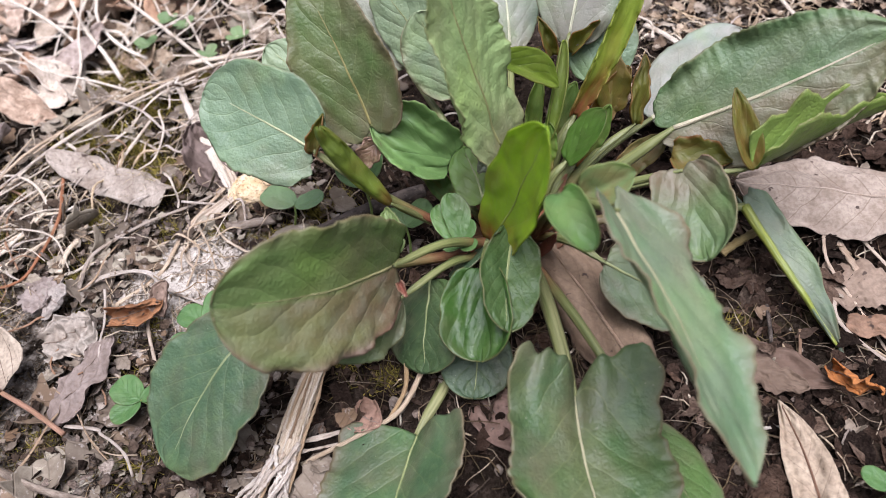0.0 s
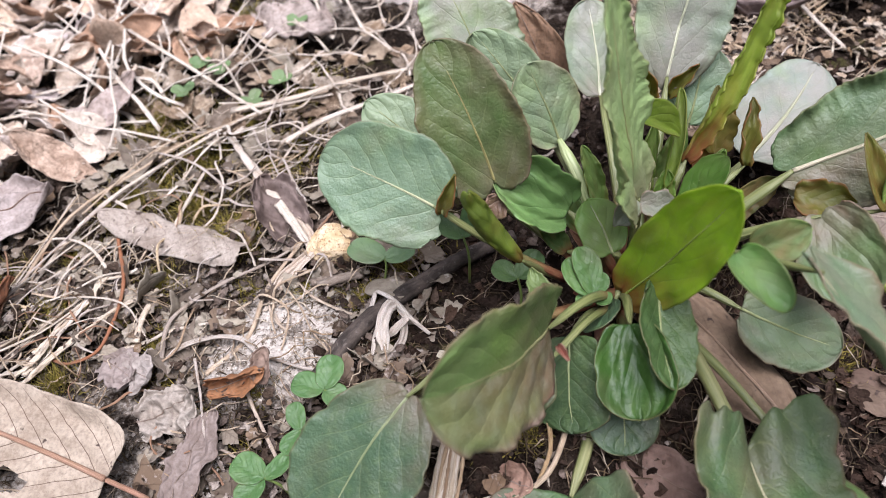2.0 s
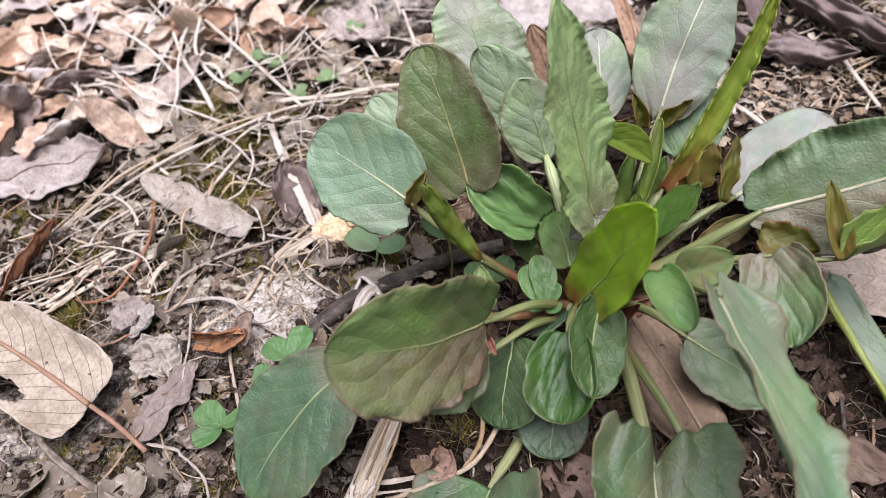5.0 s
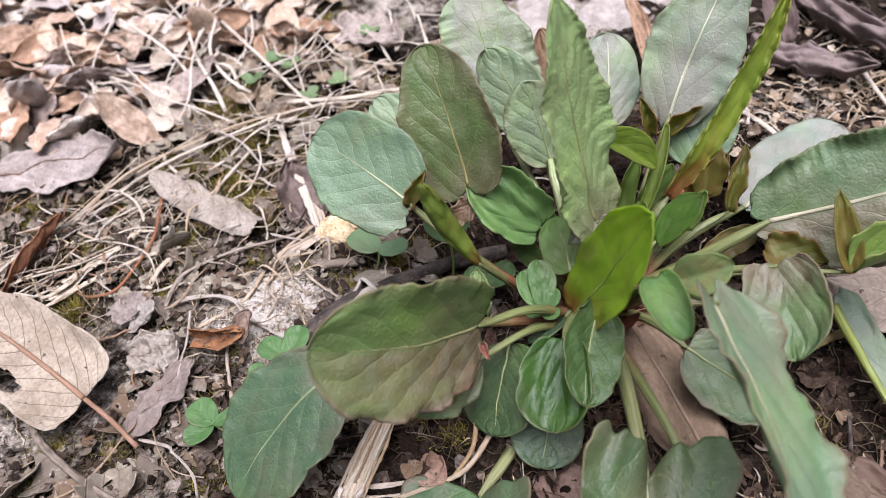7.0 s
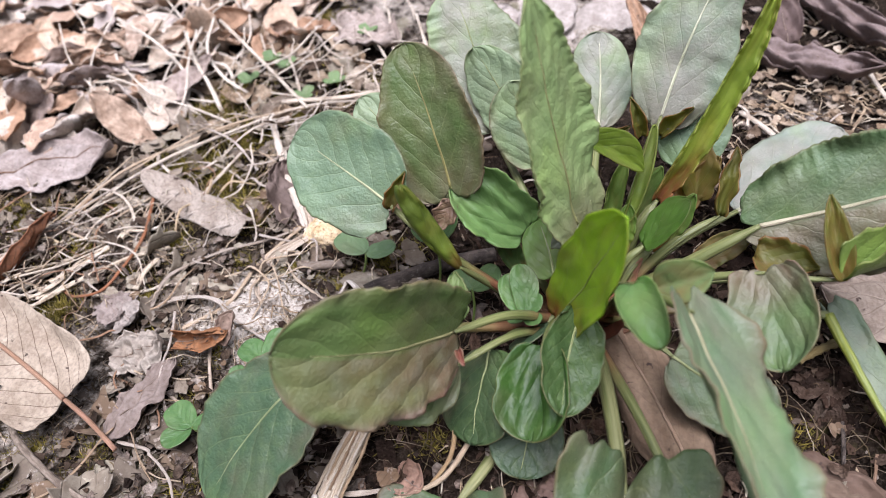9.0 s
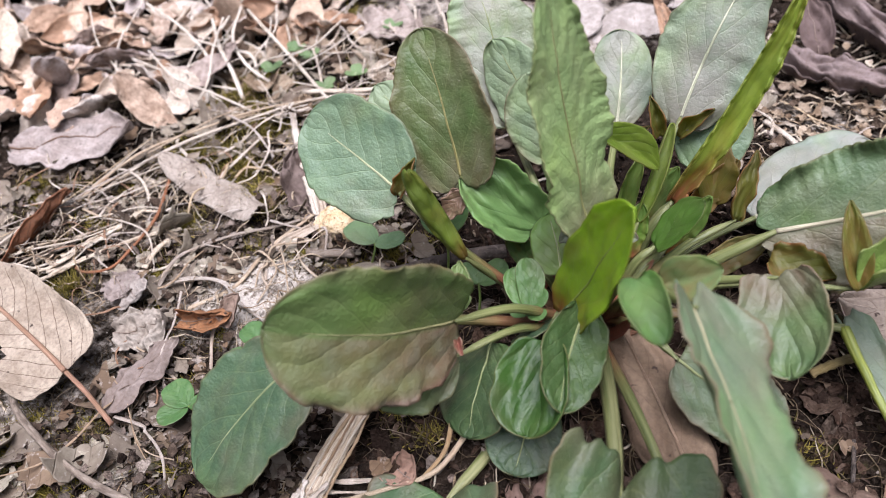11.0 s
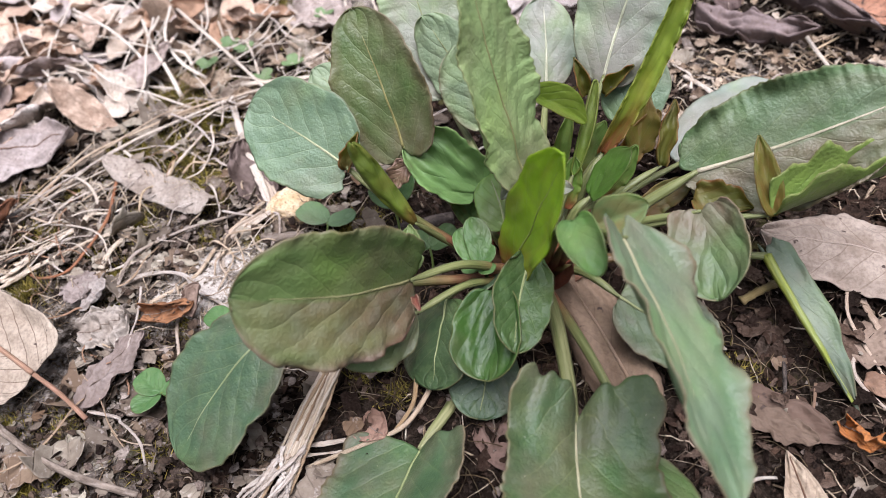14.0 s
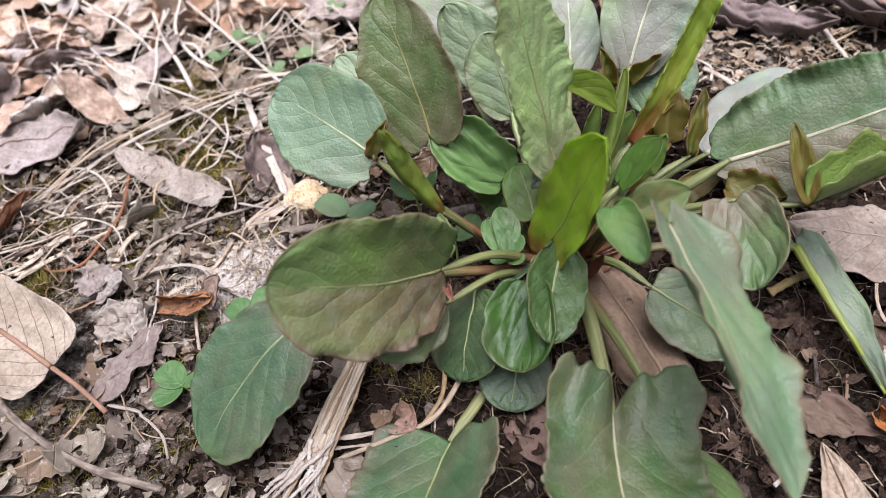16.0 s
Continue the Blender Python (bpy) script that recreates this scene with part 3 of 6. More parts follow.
sorrel_leaf((-0.0550, 0.1548, 0.0552), (-0.0835, 0.1698, 0.0665), (0.0206, 0.0118, 0.0190), 0.0325, GREY, (-0.020, 0.150, 0.022), via=(-0.040, 0.150, 0.042), label="round grey-green leaf with scalloped margin",
            peak=0.38, foot=0.6, lobe=0.16, lobe_round=0.6, point=0.48, cren=0.05, teeth=17, quilt=0.003, edge=-0.06, groove=0.008, ragged=0.08, seed=4, bow=0.03, stem=0.0012, roll=0.35, nu=80, nv=32, crumple=0.012, rib_colour=(0.50, 0.50, 0.34), rib_to=0.75)
sorrel_leaf((-0.0373, 0.1625, 0.0540), (-0.0494, 0.1816, 0.0891), (0.0284, -0.0066, -0.008), 0.028, (0.088, 0.134, 0.038), (-0.014, 0.166, 0.014), via=(-0.028, 0.174, 0.034), label="upright dark olive leaf with purple margin",
            peak=0.42, foot=0.55, lobe=0.14, cren=0.06, teeth=16, edge=0.10, groove=0.012, quilt=0.003, ragged=0.09, blush=purple, seed=5, bow=0.05, roll=0.4, nu=84, nv=32, crumple=0.015, rib_colour=(0.40, 0.34, 0.16), rib_to=0.8)
sorrel_leaf((-0.0161, 0.1623, 0.0374), (-0.0364, 0.1662, 0.0543), None, 0.0215, (0.165, 0.280, 0.085), (-0.004, 0.152, 0.020), mat=LEAF_RIBBED, label="small bright ribbed leaf",
            peak=0.5, foot=0.45, point=0.42, roll=0.9, ragged=0.10, wave=0.014, waves=3, seed=6, rib=0.0, furrow=0.08, nu=54, nv=32, edge=0.15, crumple=0.015, bow=0.06)
sorrel_leaf((-0.0140, 0.1872, 0.0438), (-0.0224, 0.1947, 0.0681), None, 0.022, LIGHT, (-0.004, 0.158, 0.018), peak=0.45, foot=0.2, lobe=0.1, cren=0.05, teeth=13, edge=0.12, quilt=0.004, groove=0.01, nu=50, nv=26, blush=edge_red, seed=7, stem=0.0020, stem_end=0.0018, stem_colour=(0.40, 0.45, 0.24), red=0.3)
sorrel_leaf((-0.0180, 0.2000, 0.0420), (-0.0360, 0.2150, 0.0680), (0.02, -0.005, 0.0), 0.022, LIGHT, (-0.004, 0.160, 0.018), peak=0.45, foot=0.2, seed=8, cren=0.04, edge=0.1, quilt=0.004)
sorrel_leaf((-0.0300, 0.2050, 0.0420), (-0.0440, 0.2320, 0.0800), (0.035, -0.001, -0.013), 0.034, LIGHT, (-0.006, 0.160, 0.018), peak=0.45, foot=0.2, mat=LEAF_MAUVE_SHEEN, wave=0.012, waves=8, cren=0.09, teeth=20, edge=0.15, quilt=0.004, ragged=0.12, nu=70, seed=9,
            blush=flushed)
sorrel_leaf((-0.0470, 0.1780, 0.0420), (-0.0720, 0.1990, 0.0600), (0.012, 0.010, 0.012), 0.022, LIGHT, (-0.012, 0.158, 0.016), via=(-0.030, 0.170, 0.030), label="grey-green leaf half hidden behind others", peak=0.45, foot=0.3, cren=0.05, quilt=0.003, groove=0.01, seed=62)
sorrel_leaf((0.0000, 0.1487, 0.0533), (-0.0118, 0.1510, 0.1180), (0.50, 0.86, -0.1), 0.027, (0.285, 0.385, 0.150), (0.000, 0.150, 0.018), label="tall narrow leaf with crinkled margin",
            peak=0.4, foot=0.45, lobe=0.12, flare=0.1, point=0.75, wave=0.005, waves=13, cren=0.09, teeth=24, edge=0.20, groove=0.012, nu=120, nv=32, seed=10, quilt=0.003, pairs=9, crumple=0.015, blush=at_base, rib_colour=(0.42, 0.40, 0.20))
sorrel_leaf((-0.0063, 0.1348, 0.0295), (0.0095, 0.1170, 0.0850), (0.010, -0.019, 0.009), 0.021, BRIGHT, (0.000, 0.146, 0.016), mat=LEAF_YOUNG, label="young glossy yellow-green leaf, red at its base",
            peak=0.55, foot=0.3, point=0.5, blush=red_base, seed=11, roll=0.4, crumple=0.014, wave=0.008, waves=3, rib=0.00025, rib_colour=(0.42, 0.50, 0.10), groove=0.0, nu=56, nv=28, edge=0.06)
sorrel_leaf((0.0117, 0.1154, 0.0674), (0.0159, 0.1000, 0.0694), (1.0, 0.2, 0.3), 0.012, (0.19, 0.33, 0.11), (0.004, 0.146, 0.020), mat=LEAF_YOUNG, peak=0.45, foot=0.3, point=0.5, droop=0.25, roll=1.3, seed=12, rib=0.0)
sorrel_leaf((0.0173, 0.1187, 0.0628), (0.0284, 0.1179, 0.0696), (0.0, 0.7, 0.7), 0.012, (0.21, 0.29, 0.12), (0.006, 0.146, 0.018), mat=LEAF_YOUNG, fold=35, peak=0.4, foot=0.2, seed=13, rib=0.0, blush=flushed)
sorrel_leaf((0.0220, 0.1010, 0.0760), (0.0385, 0.0515, 0.0565), (0.71, 0.0, -0.70), 0.0245, (0.112, 0.180, 0.088), (0.008, 0.146, 0.020), mat=LEAF_FAINT_SHEEN, via=(0.016, 0.122, 0.056), label="long grey-green leaf arching towards its tip",
            bow=0.01, peak=0.30, foot=0.68, lobe=0.12, lobe_round=0.6, point=0.62, wave=0.006, waves=6, nu=90, ragged=0.08, roll=0.35, down=False, seed=14, skew=0.20, cren=0.05, teeth=16, edge=0.22, groove=0.01, quilt=0.003, rib=0.00032, rib_colour=(0.42, 0.38, 0.26), rib_to=0.6, nv=32, crumple=0.010, blush=edge_red)
sorrel_leaf((0.0456, 0.1383, 0.0480), (0.0475, 0.1145, 0.0400), (0.018, -0.002, 0.008), 0.0225, (0.088, 0.135, 0.058), (0.006, 0.150, 0.018), mat=LEAF_RIBBED, peak=0.5, foot=0.6, lobe=0.08, roll=0.8, quilt=0.0, furrow=0.011, nu=50, nv=30, cren=0.04, wave=0.015, waves=2, ragged=0.1, seed=15, blush=dusky_base, rib=0.0)
sorrel_leaf((0.0250, 0.1270, 0.0265), (0.0520, 0.1175, 0.0140), (0.3, 0.8, 0.5), 0.022, (0.108, 0.145, 0.088), (0.006, 0.146, 0.018), peak=0.5, foot=0.4, cren=0.10, teeth=14, ragged=0.10, nu=60, nv=28, quilt=0.004, seed=16, blush=edge_red)
sorrel_leaf((0.0482, 0.1601, 0.0434), (0.0990, 0.1562, 0.0711), (0.0, 0.6, 0.8), 0.035, (0.105, 0.170, 0.070), (0.008, 0.152, 0.018), mat=LEAF_FAINT_SHEEN, via=(0.028, 0.156, 0.030), label="large crinkled leaf with pale midrib",
            peak=0.45, foot=0.45, lobe=0.10, wave=0.009, waves=11, cren=0.09, teeth=26, edge=0.18, groove=0.008, nu=120, nv=36, point=0.7, ragged=0.10, crumple=0.02, seed=17, blush=other_half, quilt=0.004, pairs=7, stem=0.0021, stem_end=0.0016, rib=0.0005, rib_colour=(0.58, 0.50, 0.42))
sorrel_leaf((0.0645, 0.1405, 0.0440), (0.1040, 0.1540, 0.0490), (0.0, 1.0, 0.10), 0.0250, (0.200, 0.285, 0.060), (0.008, 0.148, 0.018), via=(0.034, 0.146, 0.036), label="folded leaf with curling pale green margin",
            fold=58, peak=0.22, foot=0.80, wave=0.045, waves=2.2, cren=0.0, edge=0.35, point=0.7, ragged=0.05, roll=0.5, nu=60, nv=28, crumple=0.012, seed=18, stem=0.0016, rib=0.0)
sorrel_leaf((0.0650, 0.1400, 0.0440), (0.0609, 0.1542, 0.0602), (1.0, 0.0, 0.0), 0.0085, (0.175, 0.18, 0.03), None, fold=40, peak=0.4, foot=0.2, point=0.9, mat=LEAF_YOUNG, seed=19, rib=0.0, blush=flushed)
sorrel_leaf((0.0722, 0.1562, 0.0115), (0.0935, 0.1145, -0.0108), (1.0, 0.3, 0.3), 0.0092, (0.115, 0.155, 0.095), (0.010, 0.150, 0.016), mat=LEAF_FAINT_SHEEN, via=(0.045, 0.152, 0.018), label="narrow drooping leaf touching the soil",
            peak=0.16, foot=0.75, lobe=0.12, bow=0.07, point=1.0, fold=0, skew=0.90, seed=20, ragged=0.14, cren=0.05, teeth=7, edge=0.12, nu=60, rib=0.0011, rib_to=0.97, rib_colour=(0.26, 0.29, 0.055))
sorrel_leaf((0.0120, 0.0875, 0.0255), (0.0155, 0.0470, 0.0300), (0.0176, 0.004, -0.005), 0.038, (0.045, 0.086, 0.029), (0.002, 0.144, 0.018), via=(0.0075, 0.1180, 0.0262), label="arrow-shaped leaf with upturned basal lobes",
            peak=0.45, foot=0.80, lobe=0.20, rise=0.42, lobe_round=0.45, flare=0.0, fold=10, ragged=0.12, cren=0.07, teeth=14, edge=0.15, groove=0.01, quilt=0.003, wave=0.015, waves=3, nu=90, nv=44, crumple=0.014, seed=21, blush=core_brown, stem=0.0019, stem_end=0.0018, stem_colour=(0.225, 0.225, 0.105), rib_colour=(0.62, 0.54, 0.42))
sorrel_leaf((-0.0297, 0.0885, 0.0080), (-0.0370, 0.0520, 0.0150), (0.0335, 0.0057, 0.0110), 0.042, (0.053, 0.100, 0.042), (-0.010, 0.138, 0.012), via=(-0.020, 0.108, 0.008), label="broad arrow-shaped leaf near the soil",
            peak=0.3, foot=0.80, lobe=0.05, rise=0.10, lobe_round=0.4, cren=0.04, teeth=12, edge=0.12, groove=0.008, quilt=0.004, fold=14, wave=0.015, waves=3, nu=80, nv=44, crumple=0.014, ragged=0.1, seed=22, blush=edge_red, stem=0.0018, stem_end=0.0015, stem_colour=(0.235, 0.235, 0.115))
sorrel_leaf((0.0285, 0.0850, 0.0150), (0.0380, 0.0560, 0.0200), (1.0, 0.2, -0.3), 0.020, (0.085, 0.150, 0.045), (0.004, 0.142, 0.014), peak=0.45, foot=0.2, seed=23, blush=edge_red)
# small oval leaves below the crown
sorrel_leaf((-0.0233, 0.1245, 0.0285), (-0.0266, 0.1022, 0.0165), (0.0188, -0.004, 0.0135), 0.0270, (0.048, 0.080, 0.030), (-0.010, 0.138, 0.020), ragged=0.09, peak=0.6, foot=0.35, seed=24, nu=44, nv=26, quilt=0.004, groove=0.012, point=0.45, rib=0.0003, stem=0.0009, stem_end=0.0008)
sorrel_leaf((-0.0085, 0.1203, 0.0371), (-0.0103, 0.0986, 0.0265), (0.9, 0.0, 0.35), 0.0235, (0.032, 0.080, 0.012), (-0.004, 0.142, 0.020), mat=LEAF_RIBBED, peak=0.6, foot=0.4, roll=0.95, ragged=0.05, crumple=0.01, seed=25, furrow=0.045, nu=50, nv=32, point=0.45, rib=0.0)
sorrel_leaf((0.0000, 0.1258, 0.0408), (-0.0030, 0.1008, 0.0358), (0.8, 0.0, -0.3), 0.017, (0.048, 0.088, 0.024), (0.002, 0.144, 0.020), peak=0.5, foot=0.5, fold=24, lobe=0.18, lobe_round=0.9, ragged=0.1, seed=26, nu=44, nv=26, edge=0.12, point=0.48, rib=0.0003)
sorrel_leaf((-0.0110, 0.1160, 0.0210), (-0.0138, 0.0967, 0.0108), (0.0186, 0.0026, 0.0), 0.020, (0.045, 0.078, 0.034), (-0.004, 0.140, 0.014), peak=0.55, foot=0.2, seed=27, point=0.42, rib=0.0003)
sorrel_leaf((-0.0080, 0.1350, 0.0280), (-0.0182, 0.1271, 0.0258), (0.3, -0.6, 0.6), 0.012, DARK, (-0.002, 0.144, 0.018), peak=0.5, foot=0.2, seed=28, rib=0.0)
sorrel_leaf((-0.0069, 0.1455, 0.0356), (-0.0118, 0.1575, 0.0462), None, 0.0145, (0.17, 0.29, 0.07), (-0.002, 0.148, 0.020), mat=LEAF_YOUNG, peak=0.5, foot=0.4, seed=29, rib=0.0003)
# young rolled leaves
sorrel_leaf((-0.0330, 0.1430, 0.0410), (-0.0456, 0.1424, 0.0708), None, 0.0125, (0.18, 0.235, 0.036), (-0.018, 0.152, 0.018), mat=LEAF_YOUNG, via=(-0.0262, 0.1497, 0.0270), roll=2.2, down=True, peak=0.55, foot=0.2, point=0.5, seed=30,
            rib=0.0, wave=0.022, waves=6, nu=60, crumple=0.05, blush=at_base, label="young rolled leaf with red stalk")
sorrel_leaf((0.0220, 0.1740, 0.0400), (0.0469, 0.1878, 0.0988), None, 0.0100, (0.34, 0.42, 0.06), (0.010, 0.162, 0.016), mat=LEAF_YOUNG, roll=1.7, peak=0.5, foot=0.4, point=0.6, seed=31, rib=0.0, nu=110, wave=0.015, waves=12, crumple=0.03,
            blush=red_base, label="tall rolled young leaf with red base", stem=0.0022, stem_end=0.0014)
sorrel_leaf((0.0129, 0.1638, 0.0401), (0.0198, 0.1811, 0.0619), None, 0.008, (0.22, 0.29, 0.05), (0.006, 0.156, 0.018), mat=LEAF_YOUNG, roll=2.2, peak=0.5, foot=0.2, seed=32, rib=0.0)
sorrel_leaf((0.0005, 0.1650, 0.0690), (0.0168, 0.1692, 0.0550), (0.0, 0.8, 0.6), 0.013, (0.22, 0.30, 0.035), (0.004, 0.158, 0.018), mat=LEAF_YOUNG, fold=45, peak=0.45, foot=0.3, point=0.8, seed=33, rib=0.0)
sorrel_leaf((0.0180, 0.1595, 0.0351), (0.0292, 0.1630, 0.0497), (0.5, -0.7, 0.3), 0.012, (0.10, 0.20, 0.03), (0.008, 0.154, 0.018), mat=LEAF_YOUNG, peak=0.55, foot=0.4, seed=34, rib=0.0, roll=0.4)
# small leaves crowding the crown
for k, (a, b, wide, tone, curl, flush) in enumerate((
        ((0.008, 0.168, 0.030), (0.0125, 0.178, 0.053), 0.0070, (0.22, 0.31, 0.07), 1.5, at_base), ((0.014, 0.173, 0.026), (0.023, 0.181, 0.047), 0.0085, (0.13, 0.21, 0.05), 0.6, red_base),
        ((0.021, 0.166, 0.027), (0.032, 0.171, 0.045), 0.0080, (0.15, 0.24, 0.05), 0.9, red_base), ((-0.004, 0.167, 0.026), (-0.009, 0.177, 0.049), 0.0075, (0.19, 0.28, 0.08), 1.2, at_base),
        ((-0.011, 0.163, 0.026), (-0.018, 0.172, 0.044), 0.0080, (0.14, 0.22, 0.07), 0.6, at_base), ((0.028, 0.177, 0.030), (0.040, 0.187, 0.046), 0.0085, (0.20, 0.19, 0.05), 0.8, dusky),
        ((0.033, 0.161, 0.025), (0.048, 0.166, 0.035), 0.0090, (0.16, 0.22, 0.07), 0.7, dusky), ((-0.017, 0.158, 0.024), (-0.024, 0.164, 0.036), 0.0070, (0.12, 0.20, 0.06), 0.5, at_base),
        ((0.010, 0.160, 0.030), (0.0135, 0.166, 0.045), 0.0075, (0.16, 0.27, 0.05), 0.8, red_base))):
    sorrel_leaf(a, b, None, wide, tone, (a[0] * 0.4, 0.152, 0.016), mat=LEAF_YOUNG, roll=curl, peak=0.5, foot=0.4, point=0.6, wave=0.02, waves=5, crumple=0.03, ragged=0.08, seed=230 + k, rib=0.0, blush=flush, nu=36, nv=16, stem=0.0013)
# blades at the back
sorrel_leaf((0.0237, 0.2026, 0.0495), (0.0400, 0.2220, 0.0900), (0.95, -0.2, -0.15), 0.0285, (0.230, 0.280, 0.190), (0.008, 0.160, 0.016), mat=LEAF_MAUVE_SHEEN, label="upright grey-green leaf with white midrib", peak=0.35, foot=0.2, lobe=0.12,
            cren=0.10, teeth=15, edge=0.10, groove=0.01, quilt=0.004, wave=0.006, waves=6, seed=35, ragged=0.12, nu=60, blush=at_base, rib=0.0004, rib_colour=(0.75, 0.72, 0.62))
sorrel_leaf((0.0047, 0.2107, 0.0392), (0.0039, 0.2313, 0.0634), (1.0, 0.0, -0.1), 0.021, (0.230, 0.280, 0.190), (0.002, 0.160, 0.016), mat=LEAF_MAUVE_SHEEN, peak=0.5, foot=0.2, point=0.45, seed=36, cren=0.03, groove=0.01, quilt=0.003, nu=44, nv=24, rib=0.0004, rib_colour=(0.75, 0.72, 0.62), blush=at_base)
sorrel_leaf((0.0480, 0.1850, 0.0260), (0.0840, 0.2200, 0.0320), (-0.7, 0.7, 0.2), 0.031, (0.235, 0.270, 0.215), (0.010, 0.158, 0.014), mat=LEAF_MAUVE_SHEEN, blush=flushed, peak=0.5, foot=0.2, cren=0.06, quilt=0.004, nu=44, nv=24, wave=0.006, seed=37, rib=0.0006, rib_colour=(0.5, 0.47, 0.38))
sorrel_leaf((0.0340, 0.1800, 0.0350), (0.0360, 0.1920, 0.0520), (1.0, 0.0, 0.0), 0.013, (0.175, 0.18, 0.03), (0.008, 0.158, 0.016), peak=0.35, foot=0.3, point=1.0, fold=40, ragged=0.2, wave=0.04, waves=2, mat=LEAF_YOUNG, seed=38, rib=0.0, blush=flushed)
sorrel_leaf((0.0300, 0.1950, 0.0350), (0.0370, 0.2100, 0.0550), (1.0, -0.3, 0.0), 0.022, GREY, (0.008, 0.160, 0.016), peak=0.45, foot=0.2, seed=39)
# curled basal lobes and withered bits
WITHERED = (0.165, 0.165, 0.028)
sorrel_leaf((0.0180, 0.2000, 0.0440), (0.0140, 0.2040, 0.0560), (1.0, 0.2, 0.4), 0.009, WITHERED, None, fold=48, peak=0.4, foot=0.5, point=1.1, wave=0.06, waves=2, mat=LEAF_YOUNG, seed=50, roll=0.5, ragged=0.3, crumple=0.09, rib=0.0, blush=edge_red, nu=16, nv=10)
sorrel_leaf((0.0240, 0.2000, 0.0440), (0.0330, 0.2010, 0.0540), (0.5, 0.2, 0.8), 0.009, WITHERED, None, fold=48, peak=0.4, foot=0.5, point=1.1, wave=0.06, waves=2, mat=LEAF_YOUNG, seed=51, roll=0.5, ragged=0.3, crumple=0.09, rib=0.0, blush=edge_red, nu=16, nv=10)
sorrel_leaf((0.0080, 0.2080, 0.0360), (0.0150, 0.2080, 0.0420), (0.2, 0.3, 0.9), 0.007, WITHERED, None, fold=44, peak=0.4, foot=0.5, point=1.1, wave=0.06, waves=2, mat=LEAF_YOUNG, seed=52, roll=0.5, ragged=0.3, crumple=0.09, rib=0.0, blush=edge_red, nu=16, nv=10)
sorrel_leaf((0.0470, 0.1540, 0.0400), (0.0620, 0.1480, 0.0400), None, 0.013, WITHERED, None, fold=20, peak=0.35, foot=0.5, point=1.1, wave=0.08, waves=2, mat=LEAF_YOUNG, seed=53, roll=0.5, ragged=0.3, crumple=0.09, rib=0.0, blush=edge_red, nu=18, nv=12, label="withered red-brown basal lobe")
sorrel_leaf((0.0400, 0.1720, 0.0360), (0.0440, 0.1840, 0.0520), None, 0.010, WITHERED, (0.012, 0.156, 0.018), fold=44, peak=0.35, foot=0.4, point=0.9, wave=0.06, waves=2, mat=LEAF_YOUNG, seed=54, roll=0.5, ragged=0.3, crumple=0.09, rib=0.0, blush=edge_red, nu=18, nv=12)
sorrel_leaf((-0.0530, 0.1540, 0.0530), (-0.0480, 0.1570, 0.0640), None, 0.008, WITHERED, None, fold=48, peak=0.4, foot=0.4, point=1.0, mat=LEAF_YOUNG, seed=55, roll=0.5, ragged=0.3, crumple=0.09, rib=0.0, blush=edge_red, nu=16, nv=10)
sorrel_leaf((-0.0295, 0.1220, 0.0440), (-0.0320, 0.1330, 0.0500), None, 0.008, (0.14, 0.19, 0.06), None, fold=25, peak=0.4, foot=0.4, point=0.9, seed=56, roll=0.5, ragged=0.3, crumple=0.09, rib=0.0, nu=16, nv=10)
sorrel_leaf((-0.0290, 0.1130, 0.0430), (-0.0270, 0.1085, 0.0430), None, 0.0032, (0.22, 0.07, 0.05), None, fold=44, peak=0.4, foot=0.4, point=0.9, wave=0.08, waves=2, seed=57, roll=0.5, ragged=0.3, crumple=0.09, rib=0.0, blush=edge_red, nu=14, nv=8)
sorrel_leaf((-0.0360, 0.1600, 0.0500), (-0.0430, 0.1560, 0.0430), None, 0.009, (0.17, 0.10, 0.06), None, fold=20, peak=0.4, foot=0.5, point=1.0, wave=0.10, waves=2, seed=58, roll=0.5, ragged=0.3, crumple=0.09, rib=0.0, blush=edge_red, nu=16, nv=10)
sorrel_leaf((0.0000, 0.1480, 0.0525), (0.0125, 0.1470, 0.0490), None, 0.0085, (0.15, 0.16, 0.11), None, mat=LEAF_FAINT_SHEEN, fold=25, peak=0.4, foot=0.5, point=0.8, ragged=0.2, wave=0.05, waves=2, seed=60, rib=0.0, blush=edge_red, nu=20, nv=12)
sorrel_leaf((-0.0010, 0.1490, 0.0530), (-0.0075, 0.1450, 0.0480), None, 0.0070, (0.14, 0.17, 0.10), None, mat=LEAF_FAINT_SHEEN, fold=25, peak=0.4, foot=0.5, point=0.8, ragged=0.2, wave=0.05, waves=2, seed=61, rib=0.0, blush=edge_red, nu=20, nv=12)
# torn reddish sheaths round the crown
rng = random.Random(66)
for k in range(14):
    a = k * 2.4
    x, y = 0.001 + 0.009 * math.cos(a), 0.151 + 0.009 * math.sin(a)
    sorrel_leaf((x, y, 0.010), (x + 0.011 * math.cos(a + 0.3), y + 0.011 * math.sin(a + 0.3), 0.020 + rng.uniform(0.0, 0.012)), None, rng.uniform(0.004, 0.007), rng.choice(((0.28, 0.10, 0.06), (0.22, 0.12, 0.06), (0.33, 0.17, 0.10))),
                None, mat=DRY_PLAIN, name="sheath", label="torn red-brown leaf sheath", fold=20, roll=0.8, peak=0.35, foot=0.6, point=0.9, ragged=0.3, seed=70 + k, rib=0.0, nu=14, nv=10)

